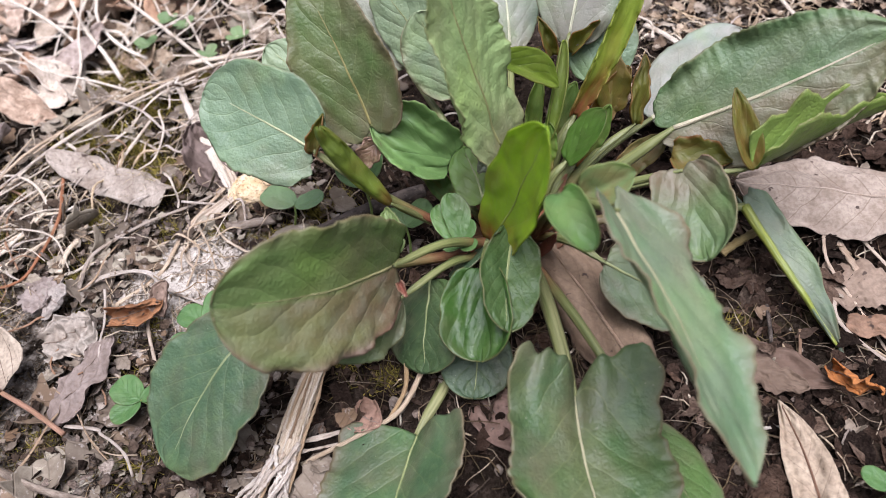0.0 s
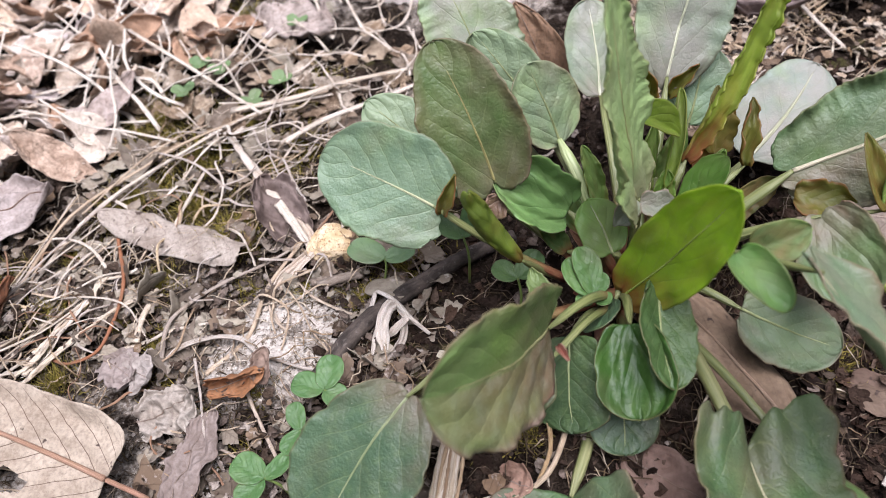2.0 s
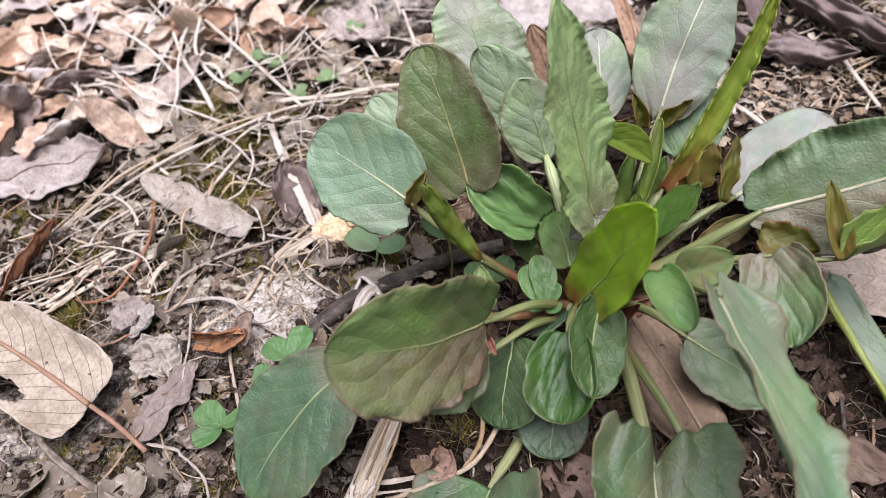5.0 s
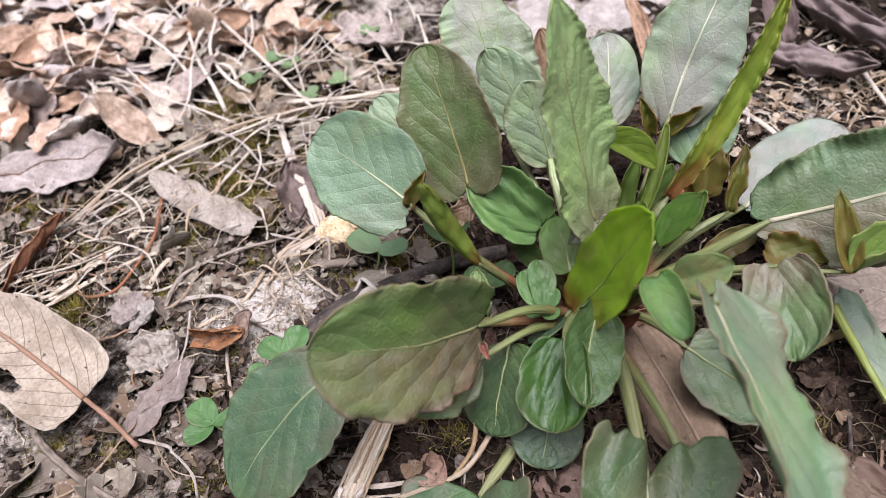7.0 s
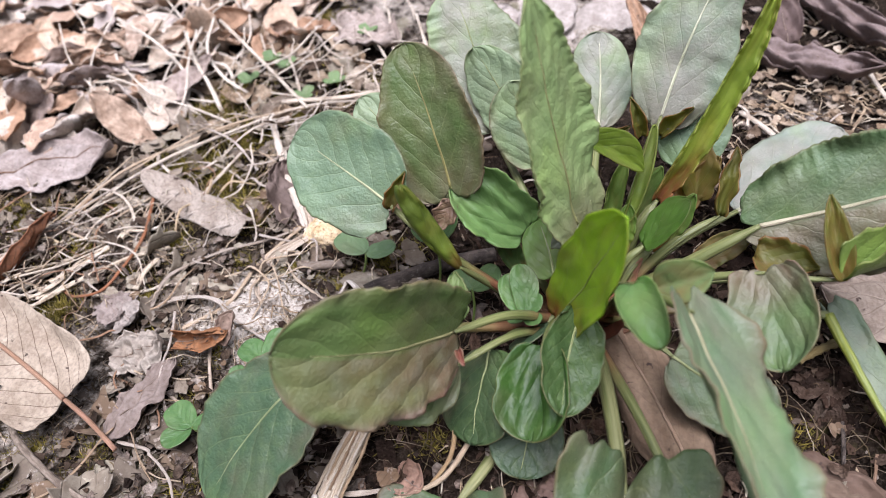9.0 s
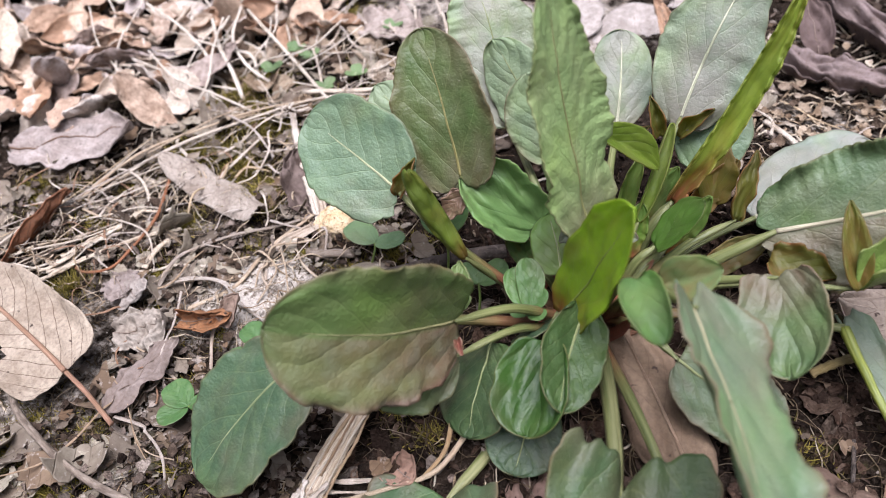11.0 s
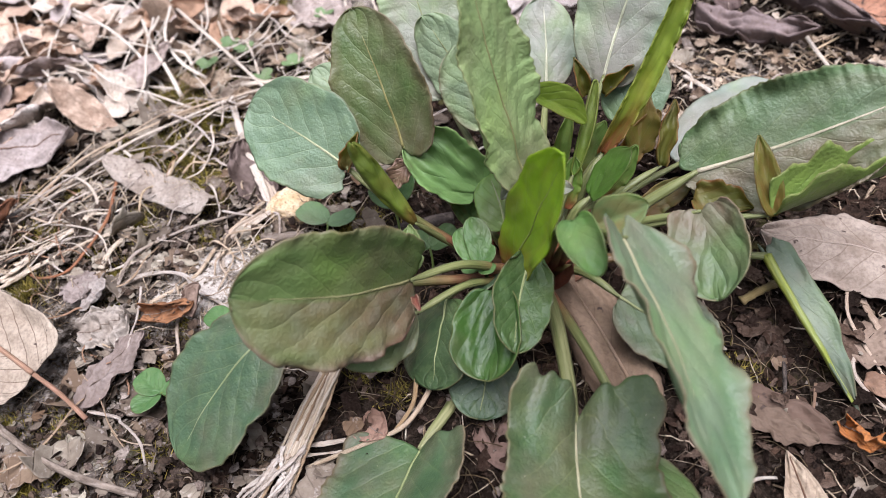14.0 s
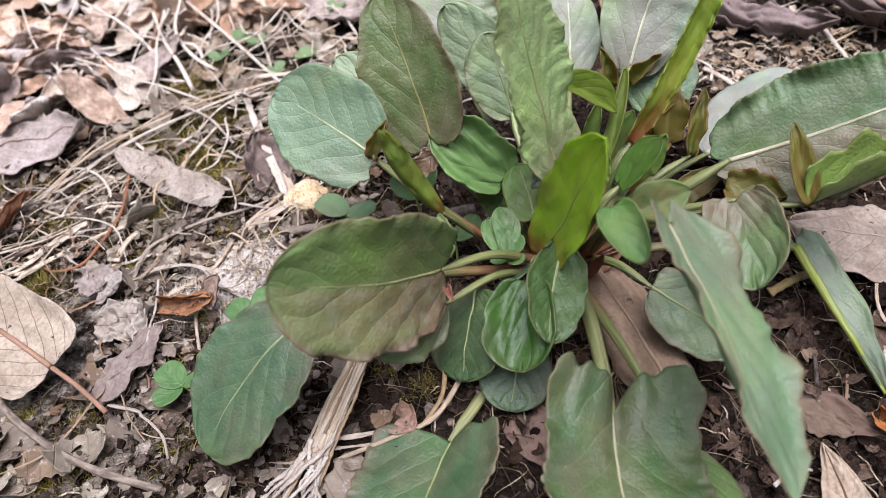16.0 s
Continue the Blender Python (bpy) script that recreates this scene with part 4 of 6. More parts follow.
# ---- small green plants ----
def small_plant(label, foot, joint, leaflets, colour, size_stem=0.0005, category="plant"):
    """A seedling or clover: a thin stem and rounded leaflets. leaflets: rows of (tip, width)."""
    ob = tagged(new("clover_plant"), label, category, group="small clovers")
    ob.location = foot
    bpy.context.view_layer.update()
    off = Vector(foot)
    j = Vector(joint) - off
    part("stem", tube([Vector((0, 0, -0.002)), j * 0.5 + Vector((0.001, 0, 0.001)), j], size_stem, size_stem * 0.8, n=8, sides=6, red=0.2), STALK, ob, "", (0.16, 0.22, 0.06))
    for k, (tip, width) in enumerate(leaflets):
        t = Vector(tip) - off
        d = t - j
        side = d.cross(Vector((0, 0, 1)))
        body, _, _ = blade(j, t, side, width, peak=0.6, foot=0.12, point=0.42, fold=8, seed=300 + k, nu=20, nv=14, thick=0.0002, crumple=0.03, cren=0.04, teeth=9, groove=0.03)
        part("leaflet", body, LEAF_SMALL, ob, "", colour)
    return ob


CLOVER = (0.075, 0.155, 0.045)
small_plant("bright green clover leaf among dead leaves", (-0.094, 0.126, 0.000), (-0.0955, 0.1290, 0.0110), [((-0.1050, 0.1330, 0.0120), 0.009), ((-0.0925, 0.1395, 0.0130), 0.009), ((-0.0900, 0.1250, 0.0100), 0.008)], CLOVER)
small_plant("green clover leaf beside a grey leaf", (-0.106, 0.117, -0.002), (-0.1035, 0.1190, 0.0070), [((-0.1055, 0.1275, 0.0085), 0.006), ((-0.1080, 0.1120, 0.0070), 0.006), ((-0.0985, 0.1170, 0.0080), 0.006)], CLOVER)
small_plant("clover with round leaflets lying on the soil", (-0.108, 0.104, -0.003), (-0.1140, 0.1065, 0.0050), [((-0.1230, 0.1130, 0.0060), 0.0095), ((-0.1060, 0.1115, 0.0070), 0.006), ((-0.1215, 0.1005, 0.0050), 0.008)], CLOVER)
small_plant("grey-green seedling with two rounded leaves", (-0.078, 0.176, 0.000), (-0.0760, 0.1800, 0.0070), [((-0.0880, 0.1880, 0.0080), 0.011), ((-0.0650, 0.1815, 0.0090), 0.009)], (0.14, 0.22, 0.10))
small_plant("tiny sprig of round leaves in the heart of the rosette", (-0.012, 0.138, 0.010), (-0.0140, 0.1350, 0.0310), [((-0.0205, 0.1445, 0.0370), 0.0085), ((-0.0110, 0.1400, 0.0350), 0.0055), ((-0.0195, 0.1335, 0.0310), 0.0048), ((-0.0105, 0.1315, 0.0320), 0.0055), ((-0.0165, 0.1460, 0.0400), 0.0080)], (0.085, 0.165, 0.045))
small_plant("green seedling leaves below the crown", (-0.034, 0.150, 0.004), (-0.0330, 0.1550, 0.0180), [((-0.0400, 0.1600, 0.0200), 0.008), ((-0.0250, 0.1610, 0.0220), 0.009)], (0.08, 0.14, 0.045))
small_plant("green seedling leaves behind a rolled leaf", (-0.048, 0.170, 0.002), (-0.0480, 0.1750, 0.0180), [((-0.0560, 0.1830, 0.0220), 0.009), ((-0.0420, 0.1830, 0.0260), 0.008)], (0.08, 0.15, 0.045))
for cx, cy in ((-0.166, 0.300), (-0.121, 0.300), (-0.133, 0.288), (-0.162, 0.322), (-0.150, 0.312), (-0.115, 0.345)):
    g = ground_height(cx, cy)
    a = cx * 400
    small_plant("small green clover far off among straw", (cx, cy, g - 0.001), (cx, cy, g + 0.008),
                [((cx + 0.006 * math.cos(a + k * 2.1), cy + 0.006 * math.sin(a + k * 2.1), g + 0.010), 0.006) for k in range(3)], (0.15, 0.225, 0.095))
small_plant("small green seedling at the edge of the leaf litter", (0.086, 0.070, -0.008), (0.0870, 0.0710, 0.0010), [((0.0800, 0.0740, 0.0030), 0.006), ((0.0930, 0.0760, 0.0030), 0.007), ((0.0890, 0.0640, 0.0020), 0.006)], CLOVER)


# ---- dead leaves ----
def dead_leaf(label, base, tip, side, width, colour, mat=None, stalk=None, rib=0.0005, rib_colour=(0.20, 0.11, 0.07), **shape):
    """A dead leaf lying on the soil, with its midrib and, where it shows, its stalk."""
    ob = tagged(new("dead_leaf"), label, "dead leaf", group="fallen leaves")
    ob.location = base
    bpy.context.view_layer.update()
    off = Vector(base)
    body, mid, n = blade((0, 0, 0), Vector(tip) - off, side, width, thick=0.0003, **shape)
    n = n if n.z > 0 else -n
    part("blade", body, mat or DRY, ob, "", colour)
    if rib:
        line = [p + n * rib * 0.5 for p in mid[:-3:3]]
        part("midrib", tube(line, rib, rib * 0.4, n=22, sides=6, up=n), STRAW, ob, "", rib_colour)
    if stalk:
        end = Vector(stalk) - off
        part("stalk", tube([end, end * 0.5 + Vector((0.0008, 0, 0.0015)), Vector((0, 0, 0)), Vector(mid[4])], rib * 0.9, rib * 0.9, n=14, sides=7, knobs=0.10), STRAW, ob, "thin red-brown stalk", (0.38, 0.22, 0.15))
    return ob


dead_leaf("long grey-brown dead leaf with frayed end", (-0.1300, 0.1955, 0.0050), (-0.1900, 0.2280, 0.0040), (0.4, 0.8, 0.1), 0.0175, (0.43, 0.375, 0.310), ragged=0.22, nu=60, nv=26, mat=DRY_GREY, rib=0.00022, rib_colour=(0.3, 0.24, 0.2), peak=0.55, foot=0.45, point=0.42,
          bow=0.09, roll=0.7, down=True, cren=0.05, teeth=11, crumple=0.015, wave=0.006, waves=4, quilt=0.008, pairs=8.0, seed=401)
dead_leaf("large tan dead leaf with dark veins and a hole", (-0.1615, 0.1127, 0.0045), (-0.2365, 0.1487, 0.0100), (0.4, 0.8, 0.15), 0.0325, (0.425, 0.355, 0.268), stalk=(-0.1380, 0.0990, 0.0010), rib=0.0009, rib_colour=(0.40, 0.25, 0.17), peak=0.20, foot=0.72, heel=0.45, roll=0.25, ragged=0.08,
          point=0.6, bow=0.03, cren=0.02, edge=0.12, quilt=0.006, pairs=9.5, wave=0.010, waves=5, crumple=0.02, seed=402, hole=(0.33, 0.62, 0.09, 0.2), nu=60, nv=40)
dead_leaf("brown dead leaf curved under the green stalks", (0.0320, 0.0960, 0.0110), (0.0060, 0.1500, 0.0190), (0.9, 0.45, 0.2), 0.0215, (0.250, 0.176, 0.113), mat=DRY_SOFT, rib=0.0006, rib_colour=(0.42, 0.31, 0.22), peak=0.45, foot=0.15, heel=0.8, point=0.5, ragged=0.25, cren=0.05, nu=50, nv=28,
          bow=0.05, roll=0.8, down=True, crumple=0.03, seed=403)
dead_leaf("pale tan dead leaf lying beyond the drooping leaf", (0.1330, 0.1570, 0.0040), (0.0740, 0.1710, 0.0080), (0.25, 0.9, 0.1), 0.029, (0.37, 0.305, 0.24), mat=DRY_GREY, ragged=0.28, cren=0.06, teeth=9, roll=0.4, down=True, nu=60, nv=30, rib=0.0005, rib_colour=(0.5, 0.42, 0.35), peak=0.5, foot=0.2, point=0.6, bow=0.02, crumple=0.04, seed=404)
dead_leaf("dark curled dead leaf", (0.0740, 0.3180, 0.0080), (0.1210, 0.2920, 0.0110), (0.4, 0.8, 0.3), 0.022, (0.25, 0.195, 0.18), mat=DRY_PLAIN, rib=0.00022, rib_colour=(0.3, 0.24, 0.2), peak=0.5, foot=0.4, point=0.8, roll=1.7, twist=35, down=True, crumple=0.12, edge=0.4, wave=0.10, waves=3, nu=60, nv=36, ragged=0.25, seed=405)
dead_leaf("dark tightly rolled dead leaf", (0.1000, 0.3850, 0.0080), (0.1420, 0.2880, 0.0130), (0.8, 0.4, 0.2), 0.023, (0.25, 0.195, 0.18), mat=DRY_PLAIN, rib=0.00022, rib_colour=(0.3, 0.24, 0.2), peak=0.5, foot=0.4, point=0.7, roll=2.0, down=True, crumple=0.10, ragged=0.25, edge=0.4, wave=0.08, waves=2, twist=40, nu=60, nv=30, seed=406)
dead_leaf("dark withered leaf end standing up", (0.0900, 0.3230, 0.0040), (0.0840, 0.3560, 0.0180), (1.0, 0.1, 0.1), 0.018, (0.14, 0.10, 0.09), mat=DRY_PLAIN, rib=0.00022, rib_colour=(0.3, 0.24, 0.2), peak=0.4, foot=0.5, point=0.9, roll=1.2, crumple=0.08, seed=407)
dead_leaf("red-brown dead leaf piece beside straw", (0.1330, 0.3150, 0.0040), (0.1650, 0.3000, 0.0080), (0.3, 0.9, 0.1), 0.024, (0.40, 0.20, 0.12), peak=0.5, foot=0.4, roll=0.6, crumple=0.06, seed=408)
dead_leaf("small curled orange dead leaf", (0.0865, 0.1080, -0.0060), (0.0925, 0.0945, 0.0040), (1.0, 0.4, 0.2), 0.008, (0.50, 0.19, 0.05), mat=DRY_PLAIN, rib=0.00022, rib_colour=(0.3, 0.24, 0.2), peak=0.4, foot=0.5, roll=1.9, twist=130, wave=0.08, waves=2, crumple=0.10, nu=44, nv=24, seed=409)
dead_leaf("small curled rust-coloured dead leaf", (-0.1360, 0.1405, 0.0005), (-0.1170, 0.1430, 0.0050), (0.1, 0.9, 0.4), 0.013, (0.32, 0.15, 0.065), mat=DRY_PLAIN, rib=0.00022, rib_colour=(0.3, 0.24, 0.2), peak=0.5, foot=0.5, roll=2.0, twist=50, wave=0.14, waves=2, crumple=0.16, nu=50, nv=30, ragged=0.3, seed=410)
dead_leaf("small cupped grey-brown dead leaf", (-0.1180, 0.1400, 0.0010), (-0.1160, 0.1490, 0.0085), (0.9, 0.2, 0.3), 0.009, (0.26, 0.185, 0.14), mat=DRY_SOFT, rib=0.0, peak=0.5, foot=0.5, roll=1.4, crumple=0.10, ragged=0.2, nu=36, nv=24, seed=426)
dead_leaf("pale pointed tan dead leaf", (0.0680, 0.0560, 0.0020), (0.0690, 0.0980, -0.0040), (1.0, 0.1, 0.2), 0.0125, (0.46, 0.37, 0.265), mat=DRY_GREY, rib=0.0004, peak=0.35, foot=0.4, point=0.95, fold=16, ragged=0.1, nu=50, nv=26, crumple=0.03, seed=411)
dead_leaf("crumpled pale grey dead leaf", (-0.1570, 0.1320, 0.0010), (-0.1400, 0.1380, 0.0040), (-0.3, 0.9, 0.3), 0.018, (0.40, 0.355, 0.295), mat=DRY_PLAIN, rib=0.00022, rib_colour=(0.3, 0.24, 0.2), peak=0.5, foot=0.6, crumple=0.22, ragged=0.3, nu=60, nv=40, wave=0.06, waves=3, cren=0.08, seed=412)
dead_leaf("rust-brown dead leaf standing on edge", (-0.2240, 0.1560, -0.0020), (-0.2140, 0.1960, 0.0080), (0.6, 0.0, 0.8), 0.018, (0.30, 0.13, 0.065), rib=0.0, peak=0.5, foot=0.5, roll=0.6, crumple=0.06, seed=413)
dead_leaf("pale grey torn dead leaf", (-0.2680, 0.2260, 0.0040), (-0.2120, 0.2440, 0.0070), (-0.2, 0.9, 0.2), 0.032, (0.44, 0.38, 0.345), ragged=0.35, nu=60, nv=30, mat=DRY_SOFT, rib=0.0004, peak=0.45, foot=0.4, point=0.8, crumple=0.08, cren=0.07, seed=414)
dead_leaf("grey weathered dead leaf flat on the soil", (-0.1430, 0.1030, 0.0010), (-0.1330, 0.1330, 0.0020), (0.9, -0.2, 0.2), 0.015, (0.27, 0.22, 0.19), mat=DRY_PLAIN, rib=0.00022, rib_colour=(0.3, 0.24, 0.2), peak=0.5, foot=0.5, crumple=0.09, ragged=0.35, nu=50, nv=28, cren=0.10, seed=415)
dead_leaf("grey lobed dead leaf scrap", (-0.1760, 0.1600, -0.0020), (-0.1620, 0.1480, 0.0020), (0.6, 0.6, 0.1), 0.014, (0.30, 0.25, 0.22), mat=DRY_PLAIN, rib=0.00022, rib_colour=(0.3, 0.24, 0.2), peak=0.4, foot=0.5, cren=0.16, crumple=0.12, ragged=0.45, nu=50, nv=28, seed=416)
dead_leaf("grey lobed dead leaf scrap", (-0.1690, 0.1560, -0.0010), (-0.1560, 0.1470, 0.0030), (0.6, 0.7, 0.3), 0.013, (0.37, 0.33, 0.29), mat=DRY_PLAIN, rib=0.00022, rib_colour=(0.3, 0.24, 0.2), peak=0.5, foot=0.4, cren=0.16, crumple=0.12, ragged=0.45, nu=50, nv=28, seed=417)
dead_leaf("dark cupped dead leaf beside the stone", (-0.1080, 0.2020, -0.0020), (-0.1230, 0.2280, 0.0100), (0.9, 0.4, 0.2), 0.022, (0.19, 0.145, 0.125), mat=DRY_PLAIN, rib=0.00022, rib_colour=(0.3, 0.24, 0.2), peak=0.5, foot=0.5, roll=1.3, crumple=0.13, ragged=0.3, wave=0.08, waves=2, twist=30, nu=50, nv=30, seed=418)
dead_leaf("reddish-brown dead leaf piece on dark soil", (0.0620, 0.1190, -0.0070), (0.0860, 0.1030, -0.0060), (0.5, 0.8, 0.1), 0.011, (0.13, 0.085, 0.060), mat=DRY_SOFT, ragged=0.3, rib=0.0, peak=0.5, foot=0.5, crumple=0.06, cren=0.07, seed=419)
dead_leaf("flat brown flake of rotted leaf on dark soil", (0.0930, 0.1380, -0.0050), (0.1130, 0.1290, -0.0030), (0.4, 0.9, 0.1), 0.0170, (0.27, 0.20, 0.145), mat=DRY_PLAIN, rib=0.0, peak=0.45, foot=0.6, point=0.5, ragged=0.5, cren=0.14, teeth=7, crumple=0.05, nu=44, nv=24, seed=427)
dead_leaf("flat brown flake of rotted leaf on dark soil", (0.0600, 0.1130, -0.0050), (0.0780, 0.1010, -0.0040), (0.6, 0.8, 0.1), 0.0085, (0.15, 0.105, 0.072), mat=DRY_PLAIN, rib=0.0, peak=0.5, foot=0.6, point=0.45, ragged=0.5, cren=0.14, teeth=6, crumple=0.06, nu=44, nv=24, seed=428)
dead_leaf("rust-brown flake of rotted leaf on dark soil", (0.0960, 0.1230, -0.0060), (0.1090, 0.1160, -0.0030), (0.5, 0.8, 0.2), 0.0075, (0.27, 0.165, 0.105), mat=DRY_PLAIN, rib=0.0, peak=0.5, foot=0.5, point=0.5, ragged=0.4, cren=0.12, teeth=6, crumple=0.08, nu=36, nv=20, seed=429)
dead_leaf("brown crumpled dead leaf near the stalks", (-0.0480, 0.0975, 0.0060), (-0.0395, 0.0920, 0.0090), (0.7, 0.7, 0.2), 0.011, (0.33, 0.205, 0.145), mat=DRY_PLAIN, rib=0.00022, rib_colour=(0.3, 0.24, 0.2), peak=0.5, foot=0.5, crumple=0.14, roll=0.8, seed=420)
dead_leaf("dark brown dead leaf between the stalks", (-0.0130, 0.1000, 0.0040), (0.0040, 0.0840, 0.0070), (0.8, 0.6, 0.2), 0.016, (0.20, 0.13, 0.10), mat=DRY_PLAIN, rib=0.00022, rib_colour=(0.3, 0.24, 0.2), peak=0.5, foot=0.5, crumple=0.10, roll=0.6, seed=421)
dead_leaf("pale dead leaf behind the rosette", (-0.1380, 0.3650, 0.0020), (-0.0950, 0.3300, 0.0080), (0.6, 0.7, 0.1), 0.032, (0.45, 0.38, 0.33), rib=0.0, peak=0.45, foot=0.2, heel=0.9, point=0.95, crumple=0.12, ragged=0.3, wave=0.05, waves=3, seed=422)
dead_leaf("orange-tan dead leaf behind the rosette", (0.0280, 0.3050, 0.0060), (0.0180, 0.3550, 0.0160), (1.0, 0.0, 0.1), 0.009, (0.42, 0.27, 0.17), mat=DRY_PLAIN, rib=0.00022, rib_colour=(0.3, 0.24, 0.2), peak=0.4, foot=0.5, roll=0.8, crumple=0.05, seed=423)
dead_leaf("red-brown withered leaf behind the rosette", (-0.0080, 0.2250, 0.0250), (-0.0190, 0.2420, 0.0600), (1.0, -0.2, 0.0), 0.022, (0.32, 0.20, 0.12), mat=DRY_SOFT, rib=0.00022, rib_colour=(0.3, 0.24, 0.2), peak=0.4, foot=0.4, point=0.8, roll=0.7, crumple=0.05, seed=424)


def crumb_mesh(seed, aspect, n=13):
    """A small jagged crumb about 1 across, curled, with thickness."""
    rng = random.Random(seed)
    ring = [rng.uniform(0.42, 1.0) * 0.5 for _ in range(n)]
    curl, bend = rng.uniform(-0.9, 1.1), rng.uniform(-0.5, 0.5)
    pts = [(0.0, 0.0)]
    for f in (0.5, 1.0):
        for k in range(n):
            a = 2 * math.pi * (k + 0.5 * rng.random()) / n
            pts.append((ring[k] * f * math.cos(a) * aspect, ring[k] * f * math.sin(a)))
    top = [Vector((x, y, curl * y * y + bend * x * x / aspect + rng.uniform(-0.05, 0.05))) for x, y in pts]
    low = [p - Vector((0, 0, 0.03)) for p in top]
    m = len(top)
    faces = []
    for k in range(n):
        j = (k + 1) % n
        faces.append((0, 1 + k, 1 + j))
        faces.append((1 + k, 1 + n + k, 1 + n + j, 1 + j))
    faces += [tuple(i + m for i in reversed(f)) for f in faces]
    faces += [(1 + n + k, 1 + n + k + m, 1 + n + (k + 1) % n + m, 1 + n + (k + 1) % n) for k in range(n)]
    return top + low, faces


def scrap_mesh(seed, aspect, n=26):
    """A torn scrap of dead leaf about 1 across: jagged outline with bites, gently bent, with thickness. Gives verts, faces, uvs."""
    rng = random.Random(seed)
    ring, bite = [], rng.uniform(0, 6.28)
    for k in range(n):
        a = 2 * math.pi * k / n
        r = 0.40 + 0.14 * noise.noise((1.4 * math.cos(a), 1.4 * math.sin(a), seed * 0.37)) + 0.07 * noise.noise((3.6 * math.cos(a), 3.6 * math.sin(a), seed * 0.71)) + rng.choice((-0.06, 0.0, 0.01, 0.02, 0.0, -0.02))
        d = abs((a - bite + math.pi) % (2 * math.pi) - math.pi)
        ring.append(max(0.12, r - 0.20 * math.exp(-(d / 0.35) ** 2)))
    ax, bend, twist = rng.uniform(0, 3.14), rng.choice((rng.uniform(0.2, 0.9), rng.uniform(-0.6, 0.3), rng.uniform(0.9, 1.8))), rng.uniform(-0.5, 0.5)
    pts = [(0.0, 0.0)]
    for f in (0.36, 0.7, 0.92, 1.0):
        pts += [(ring[k] * f * math.cos(2 * math.pi * k / n) * aspect, ring[k] * f * math.sin(2 * math.pi * k / n)) for k in range(n)]
    top = []
    for x, y in pts:
        q = x * math.cos(ax) + y * math.sin(ax)
        top.append(Vector((x, y, bend * q * q + twist * x * y + 0.05 * noise.noise((x * 5, y * 5, seed)) + 0.025 * noise.noise((x * 13, y * 13, seed)))))
    low = [p - Vector((0, 0, 0.022)) for p in top]
    m = len(top)
    faces = [(0, 1 + k, 1 + (k + 1) % n) for k in range(n)]
    for g in range(3):
        o = 1 + g * n
        faces += [(o + k, o + n + k, o + n + (k + 1) % n, o + (k + 1) % n) for k in range(n)]
    faces += [tuple(i + m for i in reversed(f)) for f in faces]
    o = 1 + 3 * n
    faces += [(o + k, o + k + m, o + (k + 1) % n + m, o + (k + 1) % n) for k in range(n)]
    shift = rng.uniform(-0.5, 0.5)
    return top + low, faces, [(x, y + shift) for x, y in pts] * 2


def lie(x, y, rng, size, lift, tilt):
    """A pose on the soil at x, y with a random turn and tilt."""
    return pose(x, y, ground_height(x, y) + lift, rng.gauss(0, tilt), rng.gauss(0, tilt), rng.uniform(0, 360)) @ Matrix.Diagonal((size, size, size, 1))


def joined(name, pieces, mat, label, category, smooth=False):
    """Many small pieces as one mesh of kind stuff. pieces: (verts, faces) or (verts, faces, uvs)."""
    verts, faces, uvs = [], [], []
    for v, f, *w in pieces:
        o = len(verts)
        verts.extend(v)
        faces.extend(tuple(i + o for i in q) for q in f)
        uvs.extend(w[0] if w else [(0.0, 0.0)] * len(v))
    ob = mesh_object(name, verts, faces, mat, uvs=uvs, smooth=smooth)
    return tagged(ob, label, category, kind="stuff")


def bare(x, y):
    """Whether a place lies on one of the bare chalky patches or under the large tan or grey leaf."""
    for cx, cy, r, k in ((-0.114, 0.158, 0.019, 1), (-0.128, 0.153, 0.013, 1), (-0.11, 0.385, 0.05, 1), (-0.02, 0.365, 0.055, 1), (-0.16, 0.212, 0.022, 1), (-0.19, 0.128, 0.035, 1)):
        if (x - cx) ** 2 + (y - cy) ** 2 < r * r:
            return True
    return False


